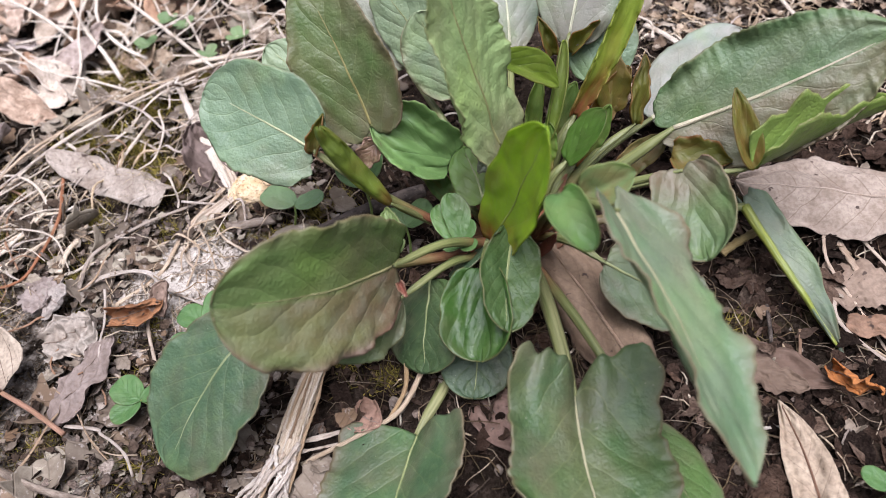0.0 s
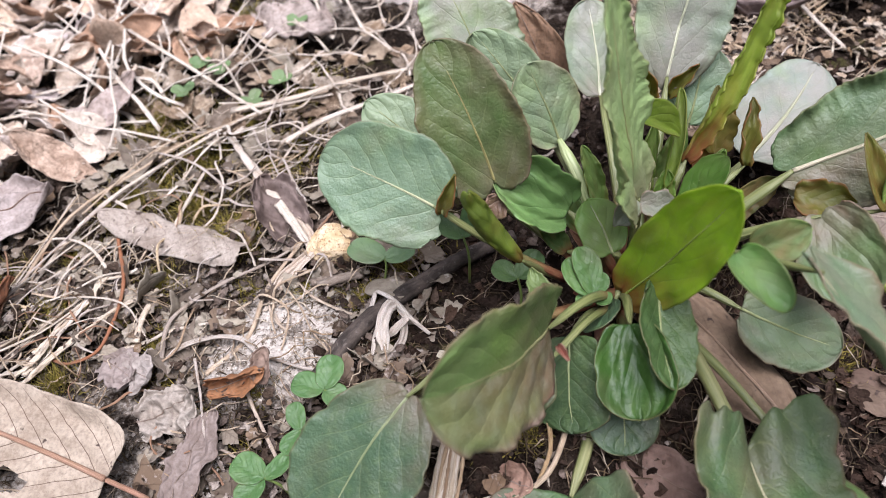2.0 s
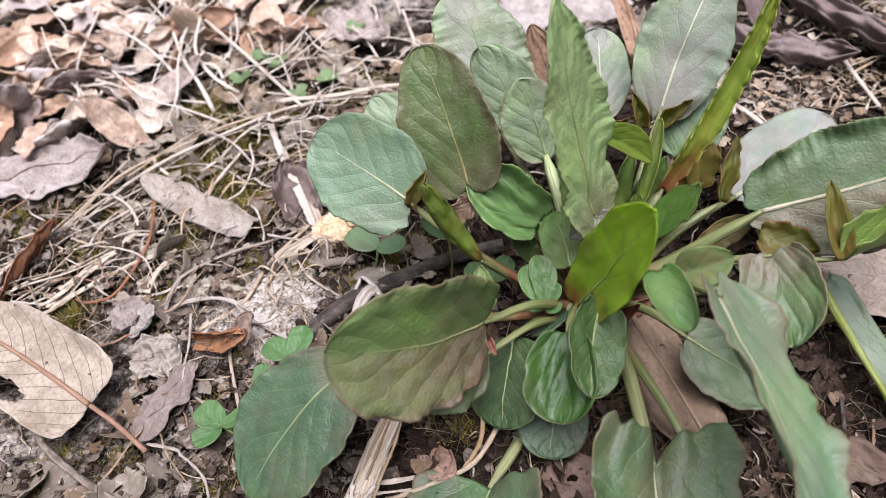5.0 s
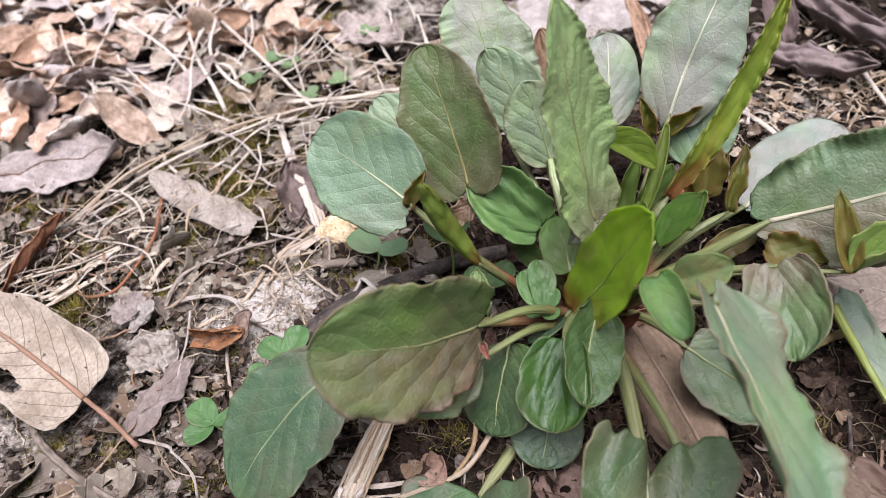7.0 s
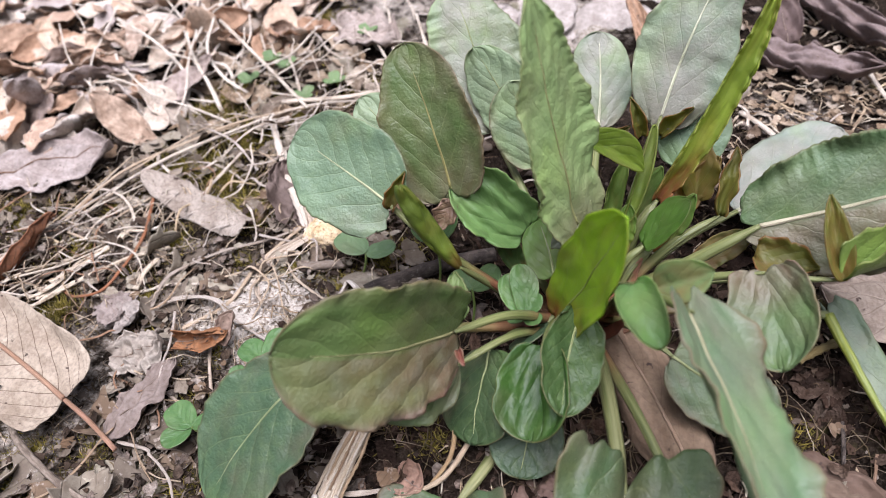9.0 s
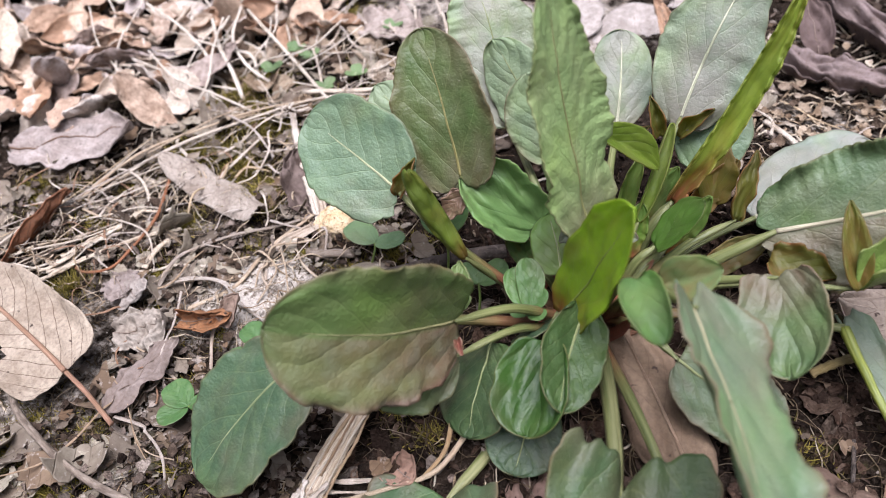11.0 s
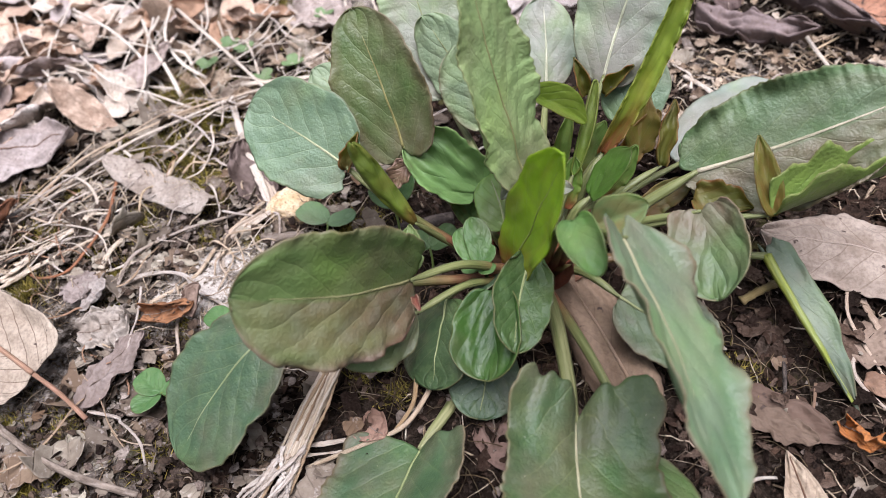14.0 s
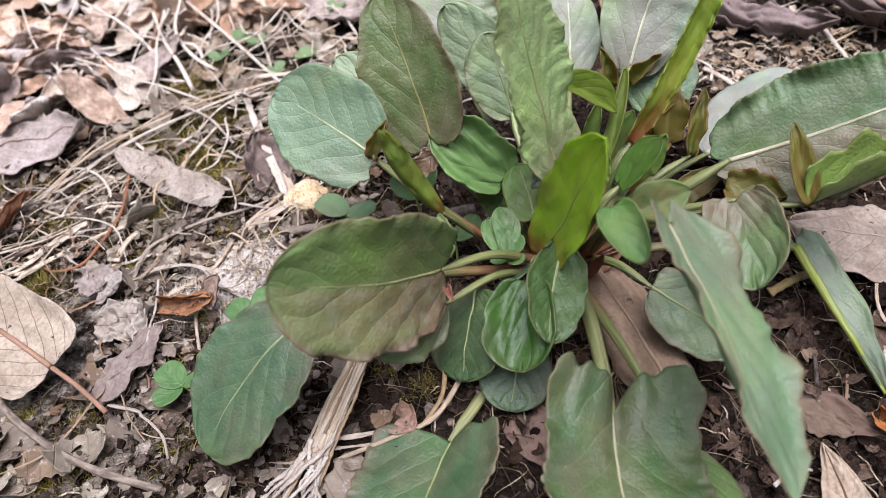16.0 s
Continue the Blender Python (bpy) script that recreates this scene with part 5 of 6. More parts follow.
def scatter_scraps():
    rng = random.Random(77)
    shapes = [scrap_mesh(900 + k, rng.uniform(1.0, 1.7)) for k in range(20)]
    made = []
    for v, f, w in shapes:
        ob = mesh_object("leaf_scrap", v, f, LITTER_PIECE, uvs=w)
        made.append(ob.data)
        bpy.data.objects.remove(ob)
    spots, kept, bits, chips, bark = [], 0, [], [], []
    for _ in range(360):
        spots.append((rng.uniform(-0.26, -0.045), rng.uniform(0.06, 0.27), rng.choice((0.005, 0.006, 0.007, 0.009, 0.012, 0.017)) * rng.uniform(0.8, 1.15), 0))
    for _ in range(520):
        spots.append((rng.uniform(-0.26, -0.06), rng.uniform(0.05, 0.26), rng.uniform(0.0025, 0.0065), 2))
    for _ in range(90):
        spots.append((rng.uniform(0.045, 0.17), rng.uniform(0.05, 0.22), rng.uniform(0.004, 0.013), 3))
    for _ in range(150):
        spots.append((rng.uniform(0.045, 0.15), rng.uniform(0.05, 0.20), rng.uniform(0.0018, 0.0055), rng.choice((3, 3, 3, 3, 2))))
    for _ in range(60):
        spots.append((rng.uniform(-0.16, 0.06), rng.uniform(0.27, 0.45), rng.uniform(0.008, 0.020), 0))
    for _ in range(200):
        spots.append((rng.uniform(-0.20, -0.04), rng.uniform(0.265, 0.43), rng.uniform(0.006, 0.018), 1))
    for _ in range(460):
        spots.append((rng.uniform(0.03, 0.17), rng.uniform(0.215, 0.36), rng.uniform(0.0025, 0.007), 1))
    for x, y, size, pale in spots:
        if bare(x, y):
            continue
        k = rng.randrange(20)
        place = lie(x, y, rng, size, rng.uniform(0.001, 0.006), 15)
        if y < 0.20 and kept < 290 and pale == 0:
            kept += 1
            ob = new("leaf_scrap", made[k])
            ob.matrix_world = place
            tagged(ob, "grey-brown torn scrap of dead leaf on the soil", "leaf scrap", group="leaf scraps")
        else:
            (chips if pale == 1 else bark if pale == 3 else bits).append(([place @ p for p in shapes[k][0]], shapes[k][1], shapes[k][2]))
    joined("leaf_bits", bits, LEAF_BITS, "grey-brown torn bits of dead leaves", "leaf litter", smooth=True)
    joined("bark_bits", bark, HUMUS, "dark brown bits of bark and rotted leaf on moist soil", "leaf litter", smooth=True)
    joined("wood_chips", chips, PALE_CHIP, "pale bleached wood chips and straw bits", "wood chips", smooth=True)


scatter_scraps()


def scatter_drift():
    """Whole fallen leaves of the drift further off: curled oval blades, tan to russet."""
    rng = random.Random(78)
    made, drift = [], []
    for k in range(9):
        shape, _, _ = blade((-0.02, 0, 0), (0.02, 0, 0), (0, 1, 0), rng.uniform(0.014, 0.024), peak=rng.uniform(0.4, 0.55), foot=0.15, heel=0.8, point=rng.uniform(0.6, 1.0), bow=rng.uniform(-0.12, 0.16), roll=rng.uniform(0.2, 1.3),
                            twist=rng.uniform(-40, 40), wave=0.03, waves=3, ragged=0.12, crumple=0.06, seed=820 + k, nu=18, nv=10, thick=0.0004)
        ob = mesh_object("brown_leaf", shape[0], shape[1], DRY_SOFT, uvs=shape[2])
        made.append((ob.data, shape))
        bpy.data.objects.remove(ob)
    tones = [(0.62, 0.45, 0.33), (0.72, 0.60, 0.47), (0.52, 0.33, 0.21), (0.76, 0.68, 0.59), (0.54, 0.47, 0.43), (0.68, 0.52, 0.38), (0.76, 0.66, 0.54)]
    for k in range(760):
        x, y = (rng.uniform(-0.46, -0.15), rng.uniform(0.24, 0.52)) if k < 620 else (rng.uniform(-0.8, 0.3), rng.uniform(0.5, 0.9))
        if x > -0.20 and y < 0.33 or x > -0.235 and y < 0.26:
            continue
        me, shape = rng.choice(made)
        place = lie(x, y, rng, rng.uniform(0.45, 1.05), rng.uniform(0.003, 0.016), 26)
        if y > 0.46 or x < -0.36 or k % 3 == 2:
            drift.append(([place @ p for p in shape[0]], shape[1], shape[2]))
            continue
        ob = new("brown_leaf", me)
        ob.matrix_world = place
        ob.color = (*rng.choice(tones), 1)
        tagged(ob, "curled brown fallen leaf in the drift of dead leaves", "dead leaf", group="drift of brown leaves")
    joined("leaf_drift", drift, BROWN_DRIFT, "drift of brown fallen leaves further off", "leaf litter", smooth=True)


scatter_drift()


def scatter_crumbs():
    rng = random.Random(5)
    out = []
    for _ in range(5600):
        x, y = rng.uniform(-0.30, 0.19), rng.uniform(0.03, 0.42)
        if (x > -0.07 and y < 0.21 or bare(x, y)) and rng.random() > 0.18:
            continue
        v, f = crumb_mesh(rng.randrange(10 ** 6), rng.uniform(1, 1.9), 9)
        m = lie(x, y, rng, rng.choice((0.0015, 0.002, 0.003, 0.004, 0.006)) * rng.uniform(0.8, 1.2), rng.uniform(0.0, 0.003), 24)
        out.append(([m @ p for p in v], f))
    for _ in range(3600):
        x, y = rng.uniform(-0.25, -0.07), rng.uniform(0.05, 0.21)
        if bare(x, y):
            continue
        v, f = crumb_mesh(rng.randrange(10 ** 6), rng.uniform(1, 1.7), 8)
        m = lie(x, y, rng, rng.uniform(0.0012, 0.0048), rng.uniform(0.0, 0.0065), 32)
        out.append(([m @ p for p in v], f))
    joined("leaf_crumbs", out, LITTER, "crumbled grey-brown leaf litter covering the soil", "leaf litter", smooth=True)
    out = []
    for _ in range(6500):
        x, y = rng.uniform(-0.10, 0.19), rng.uniform(0.02, 0.27)
        v, f = crumb_mesh(rng.randrange(10 ** 6), rng.uniform(1, 3.5), 7)
        m = lie(x, y, rng, rng.choice((0.0012, 0.0018, 0.0025, 0.0038)) * rng.uniform(0.8, 1.2), rng.uniform(0.0, 0.0022), 32)
        out.append(([m @ p for p in v], f))
    for _ in range(900):
        x, y = (rng.uniform(0.025, 0.16), rng.uniform(0.04, 0.21)) if rng.random() < 0.6 else (rng.uniform(-0.10, 0.06), rng.uniform(0.05, 0.17))
        v, f = crumb_mesh(rng.randrange(10 ** 6), rng.uniform(1, 2.6), 9)
        m = lie(x, y, rng, rng.uniform(0.0025, 0.0075), rng.uniform(0.0003, 0.0035), 30)
        out.append(([m @ p for p in v], f))
    joined("humus_bits", out, HUMUS, "dark humus of bark chips and rotted leaf bits", "soil")
    out = []
    octa = [Vector(p) for p in ((1, 0, 0), (-1, 0, 0), (0, 1, 0), (0, -1, 0), (0, 0, 1), (0, 0, -1))]
    of = [(0, 2, 4), (2, 1, 4), (1, 3, 4), (3, 0, 4), (2, 0, 5), (1, 2, 5), (3, 1, 5), (0, 3, 5)]
    for _ in range(9000):
        x, y = rng.uniform(-0.26, 0.17), rng.uniform(0.03, 0.36)
        s = rng.choice((0.0005, 0.0007, 0.0009, 0.0013, 0.0018))
        z = ground_height(x, y)
        out.append(([Vector((x, y, z)) + Vector((p.x * rng.uniform(0.6, 1.4), p.y * rng.uniform(0.6, 1.4), p.z * rng.uniform(0.5, 1))) * s for p in octa], of))
    joined("soil_crumbs", out, CRUMB, "loose dark soil crumbs and grit", "soil")
    out = []
    for cx, cy, r, count in ((-0.110, 0.157, 0.017, 1500), (-0.131, 0.151, 0.013, 600), (-0.098, 0.166, 0.010, 300), (-0.135, 0.111, 0.012, 260), (-0.152, 0.135, 0.014, 160)):
        for _ in range(count):
            x, y = rng.gauss(cx, r * 0.55), rng.gauss(cy, r * 0.5)
            s = rng.choice((0.0003, 0.0004, 0.0005, 0.0007, 0.0010))
            z = ground_height(x, y) + 0.0022 * math.exp(-((x - cx) ** 2 + (y - cy) ** 2) / r ** 2) * rng.uniform(0.6, 1.3)
            out.append(([Vector((x, y, z)) + Vector((p.x * rng.uniform(0.6, 1.4), p.y * rng.uniform(0.6, 1.4), p.z * rng.uniform(0.5, 1))) * s for p in octa], of))
    joined("chalk_grains", out, CHALK_GRAIN, "loose pale grains of chalky grit on the soil", "grit")


scatter_crumbs()


def thread(rng, x, y, length, r, rise, wobble, heading=None, n=7, sides=4):
    """A bent fibre lying on the soil."""
    a = rng.uniform(0, 6.28) if heading is None else heading + rng.gauss(0, 0.25)
    pts = []
    for k in range(n):
        a += rng.gauss(0, wobble)
        x += math.cos(a) * length / n
        y += math.sin(a) * length / n
        pts.append((x, y, ground_height(x, y) + r + rise * math.sin(math.pi * (k + 0.5) / n) * rng.uniform(0.5, 1.0)))
    v, f, _, _ = tube(pts, r, r * 0.6, n=n, sides=sides, flat=0.7)
    return v, f


def scatter_threads():
    rng = random.Random(31)
    out = [thread(rng, rng.uniform(-0.27, 0.17), rng.uniform(0.04, 0.36), rng.uniform(0.008, 0.03), rng.uniform(0.00012, 0.0003), 0.002, 0.45) for _ in range(800)]
    out += [thread(rng, rng.gauss(0.0, 0.05), rng.gauss(0.13, 0.035), rng.uniform(0.008, 0.03), rng.uniform(0.00012, 0.00028), 0.004, 0.5) for _ in range(600)]
    out += [thread(rng, rng.uniform(-0.25, -0.07), rng.uniform(0.05, 0.24), rng.uniform(0.003, 0.012), rng.uniform(0.00010, 0.00030), 0.0035, 0.6, n=6) for _ in range(2600)]
    joined("root_fibres", out, FIBRE, "fine brown roots and fibres tangled over the soil", "roots", smooth=True)


scatter_threads()


def scatter_moss():
    rng = random.Random(12)
    spots = [(-0.139, 0.216, 0.013), (-0.132, 0.206, 0.009), (-0.177, 0.245, 0.013), (-0.188, 0.239, 0.011), (-0.155, 0.232, 0.013), (-0.200, 0.183, 0.011), (-0.193, 0.154, 0.010), (-0.166, 0.087, 0.014), (-0.152, 0.078, 0.012), (-0.150, 0.101, 0.008),
             (-0.050, 0.116, 0.007), (-0.038, 0.107, 0.006), (-0.243, 0.206, 0.014), (-0.151, 0.370, 0.022), (-0.107, 0.301, 0.014), (-0.163, 0.195, 0.010), (-0.20, 0.215, 0.010), (-0.138, 0.132, 0.008),
             (-0.16, 0.166, 0.008), (-0.07, 0.185, 0.014), (-0.085, 0.172, 0.012), (0.062, 0.125, 0.008), (-0.105, 0.178, 0.010), (-0.12, 0.245, 0.014), (-0.155, 0.262, 0.016), (-0.14, 0.282, 0.016), (-0.11, 0.262, 0.014), (-0.225, 0.205, 0.012), (-0.128, 0.183, 0.008), (-0.18, 0.295, 0.02), (-0.125, 0.118, 0.007), (-0.17, 0.098, 0.010), (-0.145, 0.085, 0.012), (-0.115, 0.090, 0.008), (-0.21, 0.10, 0.014), (-0.155, 0.152, 0.006), (-0.12, 0.140, 0.006), (-0.175, 0.178, 0.007)]
    out = []
    for k, (cx, cy, r) in enumerate(spots):
        tall = 1.5 if k < 7 else 1.0
        for _ in range(int(1000 * (r / 0.012) ** 2)):
            a, d = rng.uniform(0, 6.28), r * abs(rng.gauss(0, 0.6))
            x, y = cx + d * math.cos(a), cy + d * math.sin(a)
            z = ground_height(x, y)
            h, w, b = tall * rng.uniform(0.0014, 0.0055) * rng.random() ** 0.5, rng.uniform(0.00018, 0.00042), rng.uniform(0, 6.28)
            lean = Vector((rng.gauss(0, 0.6), rng.gauss(0, 0.6), 1)) * h
            p, s = Vector((x, y, z)), Vector((math.cos(b), math.sin(b), 0)) * w
            q = Vector((-s.y, s.x, 0)) * 0.6
            out.append(([p - s, p + s, p + q, p + lean], [(0, 1, 3), (1, 2, 3), (2, 0, 3)]))
    joined("moss", out, MOSS, "low yellow-green moss cushions on the soil", "moss")


scatter_moss()

# ---- straw and dry grass ----
PALE, TAN, ASH = (0.68, 0.62, 0.53), (0.56, 0.46, 0.34), (0.52, 0.47, 0.42)


def straw(label, points, r, colour, flat=0.6, lift=0.002, n=20, end=0.7, seed=0, knobs=0.12):
    """A dry stem lying on the litter; points are (x, y) or (x, y, height over the soil)."""
    pts = [(p[0], p[1], ground_height(p[0], p[1]) + r * flat + (p[2] if len(p) > 2 else lift)) for p in points]
    o = Vector(pts[0])
    shape = tube([Vector(p) - o for p in pts], r, r * end, n=n, sides=7, flat=flat, knobs=knobs, seed=seed)
    ob = mesh_object("straw", shape[0], shape[1], STRAW, None, "", shape[2], None, colour)
    ob.location = o
    return tagged(ob, label, "straw", group="dry grass stems")


straw("long tan straw across the litter", [(-0.245, 0.150, 0.003), (-0.222, 0.181), (-0.207, 0.228, 0.007), (-0.181, 0.250, 0.009), (-0.149, 0.269, 0.008), (-0.085, 0.296, 0.006)], 0.0009, TAN)
straw("long pale straw across the litter", [(-0.230, 0.165), (-0.216, 0.192), (-0.196, 0.233, 0.006), (-0.160, 0.260, 0.008), (-0.127, 0.279, 0.008), (-0.080, 0.290, 0.006)], 0.0010, PALE)
straw("frayed white straw on the soil", [(-0.232, 0.128), (-0.219, 0.152), (-0.205, 0.175), (-0.196, 0.196), (-0.177, 0.203)], 0.0013, (0.66, 0.60, 0.50))
straw("pale split straw on the soil", [(-0.226, 0.140), (-0.213, 0.160), (-0.200, 0.180), (-0.190, 0.192)], 0.0010, (0.66, 0.60, 0.50))
straw("thin pale straw on the litter", [(-0.225, 0.150), (-0.211, 0.159), (-0.186, 0.180), (-0.161, 0.188)], 0.0008, PALE)
straw("bent pale straw forming a corner", [(-0.196, 0.250), (-0.191, 0.242, 0.005), (-0.175, 0.229, 0.005), (-0.161, 0.220, 0.004)], 0.0009, PALE)
straw("flat pale straw on the litter", [(-0.161, 0.220, 0.004), (-0.157, 0.231, 0.005), (-0.150, 0.247, 0.006)], 0.0009, PALE)
straw("flat white straw lying over dark leaves", [(-0.143, 0.268, 0.007), (-0.138, 0.258, 0.010), (-0.125, 0.232, 0.010), (-0.113, 0.210, 0.009), (-0.103, 0.193, 0.005)], 0.0016, (0.66, 0.60, 0.52), flat=0.16, n=44, knobs=0.30)
straw("flat white straw lying over dark leaves", [(-0.130, 0.245, 0.008), (-0.118, 0.222, 0.009), (-0.106, 0.200, 0.007), (-0.100, 0.190, 0.003)], 0.0012, PALE, flat=0.4)
straw("tan straw on the soil", [(-0.140, 0.150), (-0.126, 0.162), (-0.120, 0.181, 0.004), (-0.106, 0.201, 0.005)], 0.0010, TAN)
straw("straight bleached grass stem", [(-0.210, 0.362, 0.016), (-0.161, 0.310, 0.012), (-0.128, 0.276, 0.008)], 0.0011, PALE)
straw("bleached dry grass stem", [(-0.300, 0.288, 0.008), (-0.267, 0.296, 0.010), (-0.236, 0.302, 0.010)], 0.0012, PALE)
straw("thick pale straw leading under the rosette", [(-0.142, 0.281, 0.007), (-0.114, 0.284, 0.010), (-0.090, 0.289, 0.010), (-0.060, 0.300, 0.006)], 0.0017, (0.64, 0.57, 0.47), flat=0.5)
straw("thick pale straw leading under the rosette", [(-0.118, 0.255, 0.007), (-0.098, 0.262, 0.012), (-0.072, 0.276, 0.010), (-0.045, 0.290, 0.006)], 0.0016, (0.66, 0.60, 0.52), flat=0.5)
straw("thin stalk over the grey leaf", [(-0.125, 0.145, 0.003), (-0.122, 0.135, 0.004), (-0.110, 0.110, 0.004), (-0.106, 0.104, 0.002)], 0.0007, (0.52, 0.44, 0.36))
straw("thin stalk over the grey leaf", [(-0.150, 0.128, 0.002), (-0.132, 0.122, 0.003), (-0.118, 0.112, 0.003), (-0.106, 0.105, 0.002)], 0.0006, (0.52, 0.44, 0.36))
straw("tan straw stub beside the stalks", [(-0.026, 0.110, 0.006), (-0.029, 0.103, 0.005), (-0.035, 0.095, 0.004), (-0.046, 0.089, 0.004), (-0.062, 0.084, 0.003)], 0.0009, (0.52, 0.43, 0.31))
straw("tan straw stub beside the stalks", [(-0.032, 0.108, 0.006), (-0.033, 0.101, 0.004), (-0.038, 0.093, 0.003)], 0.0008, (0.42, 0.30, 0.16))
straw("white thread-like root on soil", [(0.054, 0.085, 0.003), (0.060, 0.090, 0.003), (0.069, 0.092, 0.002)], 0.0006, (0.62, 0.58, 0.52))
straw("thin pale stalk on dark soil", [(0.100, 0.140, 0.002), (0.094, 0.124, 0.004), (0.106, 0.106, 0.002)], 0.0007, (0.52, 0.45, 0.38))
straw("thin bent pale stem beside the drooping leaf", [(0.1000, 0.1590, 0.006), (0.0965, 0.1480, 0.005), (0.0970, 0.1400, 0.004), (0.1010, 0.1260, 0.004), (0.1050, 0.1130, 0.002)], 0.0006, (0.56, 0.46, 0.36), n=36, knobs=0.2)
straw("thin pale straw at the edge of a tan leaf", [(0.1050, 0.1590, 0.004), (0.1100, 0.1490, 0.004), (0.1160, 0.1390, 0.002)], 0.0007, (0.62, 0.53, 0.43), n=28)
straw("flat tan straw on dark soil", [(0.1020, 0.1510, 0.003), (0.1040, 0.1400, 0.004), (0.1075, 0.1270, 0.002)], 0.0012, (0.42, 0.33, 0.25), flat=0.25, n=28, knobs=0.25)
straw("dead olive-brown leaf stalk on the soil", [(0.0660, 0.1500, 0.004), (0.0750, 0.1540, 0.006), (0.0860, 0.1590, 0.005)], 0.0016, (0.24, 0.19, 0.075), flat=0.6, n=32, knobs=0.25)
straw("thin brown stem on dark soil", [(0.0830, 0.1225, 0.004), (0.0800, 0.1130, 0.004), (0.0760, 0.1040, 0.002)], 0.0005, (0.27, 0.18, 0.12), n=28)
straw("straight straw among wood chips", [(0.062, 0.265, 0.004), (0.069, 0.248, 0.005), (0.078, 0.233, 0.004)], 0.0014, PALE)
straw("straight straw beside a dark leaf", [(0.117, 0.306, 0.010), (0.121, 0.294, 0.006), (0.126, 0.270, 0.003)], 0.0012, PALE)


def ribbon(label, points, wide, colour, pleats=2.0, turn=0.0, tilt=0.0, seed=0, n=40):
    """A flat papery strip of dead grass with lengthwise pleats; turn twists it along its way, tilt sets its lean. Points are (x, y, height over the soil)."""
    rng = random.Random(seed)
    line = smooth_line([Vector((x, y, ground_height(x, y) + h)) for x, y, h in points], n)
    o, m = Vector(line[0]), 13
    verts, faces, uvs = [], [], []
    phase = rng.uniform(0, 6)
    for side in (1, -1):
        for k, p in enumerate(line):
            f = k / (n - 1)
            t = (line[min(k + 1, n - 1)] - line[max(k - 1, 0)]).normalized()
            a = t.cross(Vector((0, 0, 1))).normalized()
            b = a.cross(t)
            c = tilt + turn * f + 0.25 * math.sin(5 * f + phase)
            across, over = a * math.cos(c) + b * math.sin(c), b * math.cos(c) - a * math.sin(c)
            half = wide * 0.5 * (0.35 + 0.65 * min(1.0, 6 * f, 5 * (1 - f) + 0.25)) * (1 + 0.12 * noise.noise((f * 9, seed, 0.0)))
            for j in range(m):
                v = 2 * j / (m - 1) - 1
                rise = 0.16 * wide * math.sin(pleats * math.pi * v + phase + 1.5 * f) + 0.10 * wide * noise.noise((f * 8, v * 2, seed))
                verts.append(p - o + across * (half * v) + over * (rise + side * 0.00006))
                uvs.append((f, j / (m - 1)))
    top = n * m
    for k in range(n - 1):
        for j in range(m - 1):
            q = k * m + j
            faces += [(q, q + 1, q + m + 1, q + m), (top + q + m, top + q + m + 1, top + q + 1, top + q)]
        for q, flip in ((k * m, 0), (k * m + m - 1, 1)):
            edge = (q, q + m, top + q + m, top + q)
            faces.append(edge[::-1] if flip else edge)
    faces += [tuple(range(m - 1, -1, -1)) + tuple(range(top, top + m)), tuple(range(top - m, top)) + tuple(range(2 * top - 1, 2 * top - m - 1, -1))]
    ob = mesh_object("grass_ribbon", verts, faces, STRAW, None, "", uvs, None, colour)
    ob.location = o
    return tagged(ob, label, "dry grass", group="papery grass ribbons")


WHITE, BUFF = (0.70, 0.66, 0.60), (0.58, 0.50, 0.41)
ribbon("papery white grass ribbon arching over a twig", [(-0.089, 0.153, 0.003), (-0.084, 0.157, 0.006), (-0.081, 0.163, 0.009), (-0.079, 0.166, 0.011), (-0.073, 0.160, 0.011), (-0.069, 0.154, 0.009), (-0.063, 0.148, 0.004)], 0.0030, WHITE, 1.6, 0.6, 0.5, 1)
ribbon("broad papery white ribbon curling down from a twig", [(-0.0725, 0.1600, 0.011), (-0.0755, 0.1570, 0.012), (-0.0780, 0.1520, 0.009), (-0.0778, 0.1455, 0.004)], 0.0042, WHITE, 2.2, -0.4, 0.3, 2)
ribbon("papery curl of white grass beside a twig", [(-0.0730, 0.1590, 0.010), (-0.0700, 0.1535, 0.010), (-0.0728, 0.1520, 0.008), (-0.0765, 0.1505, 0.005)], 0.0026, (0.66, 0.61, 0.54), 1.5, 0.8, -0.3, 3)
ribbon("grey withered grass ribbon below a twig", [(-0.0710, 0.1560, 0.009), (-0.0715, 0.1500, 0.006), (-0.0740, 0.1455, 0.004), (-0.0790, 0.1420, 0.002)], 0.0028, (0.46, 0.42, 0.37), 2.0, 0.5, 0.6, 4)
ribbon("thin white grass strip below a twig", [(-0.0785, 0.1545, 0.009), (-0.0810, 0.1500, 0.006), (-0.0825, 0.1455, 0.003)], 0.0014, WHITE, 1.0, 0.3, 0.2, 5)
ribbon("grey wrinkled ribbon of dead grass on the soil", [(-0.1550, 0.1590, 0.003), (-0.1490, 0.1620, 0.005), (-0.1380, 0.1630, 0.006), (-0.1270, 0.1590, 0.006), (-0.1220, 0.1540, 0.005), (-0.1150, 0.1500, 0.004), (-0.1030, 0.1450, 0.003), (-0.0930, 0.1450, 0.002)], 0.0030, (0.52, 0.48, 0.43), 2.4, 0.9, 0.2, 6, 60)
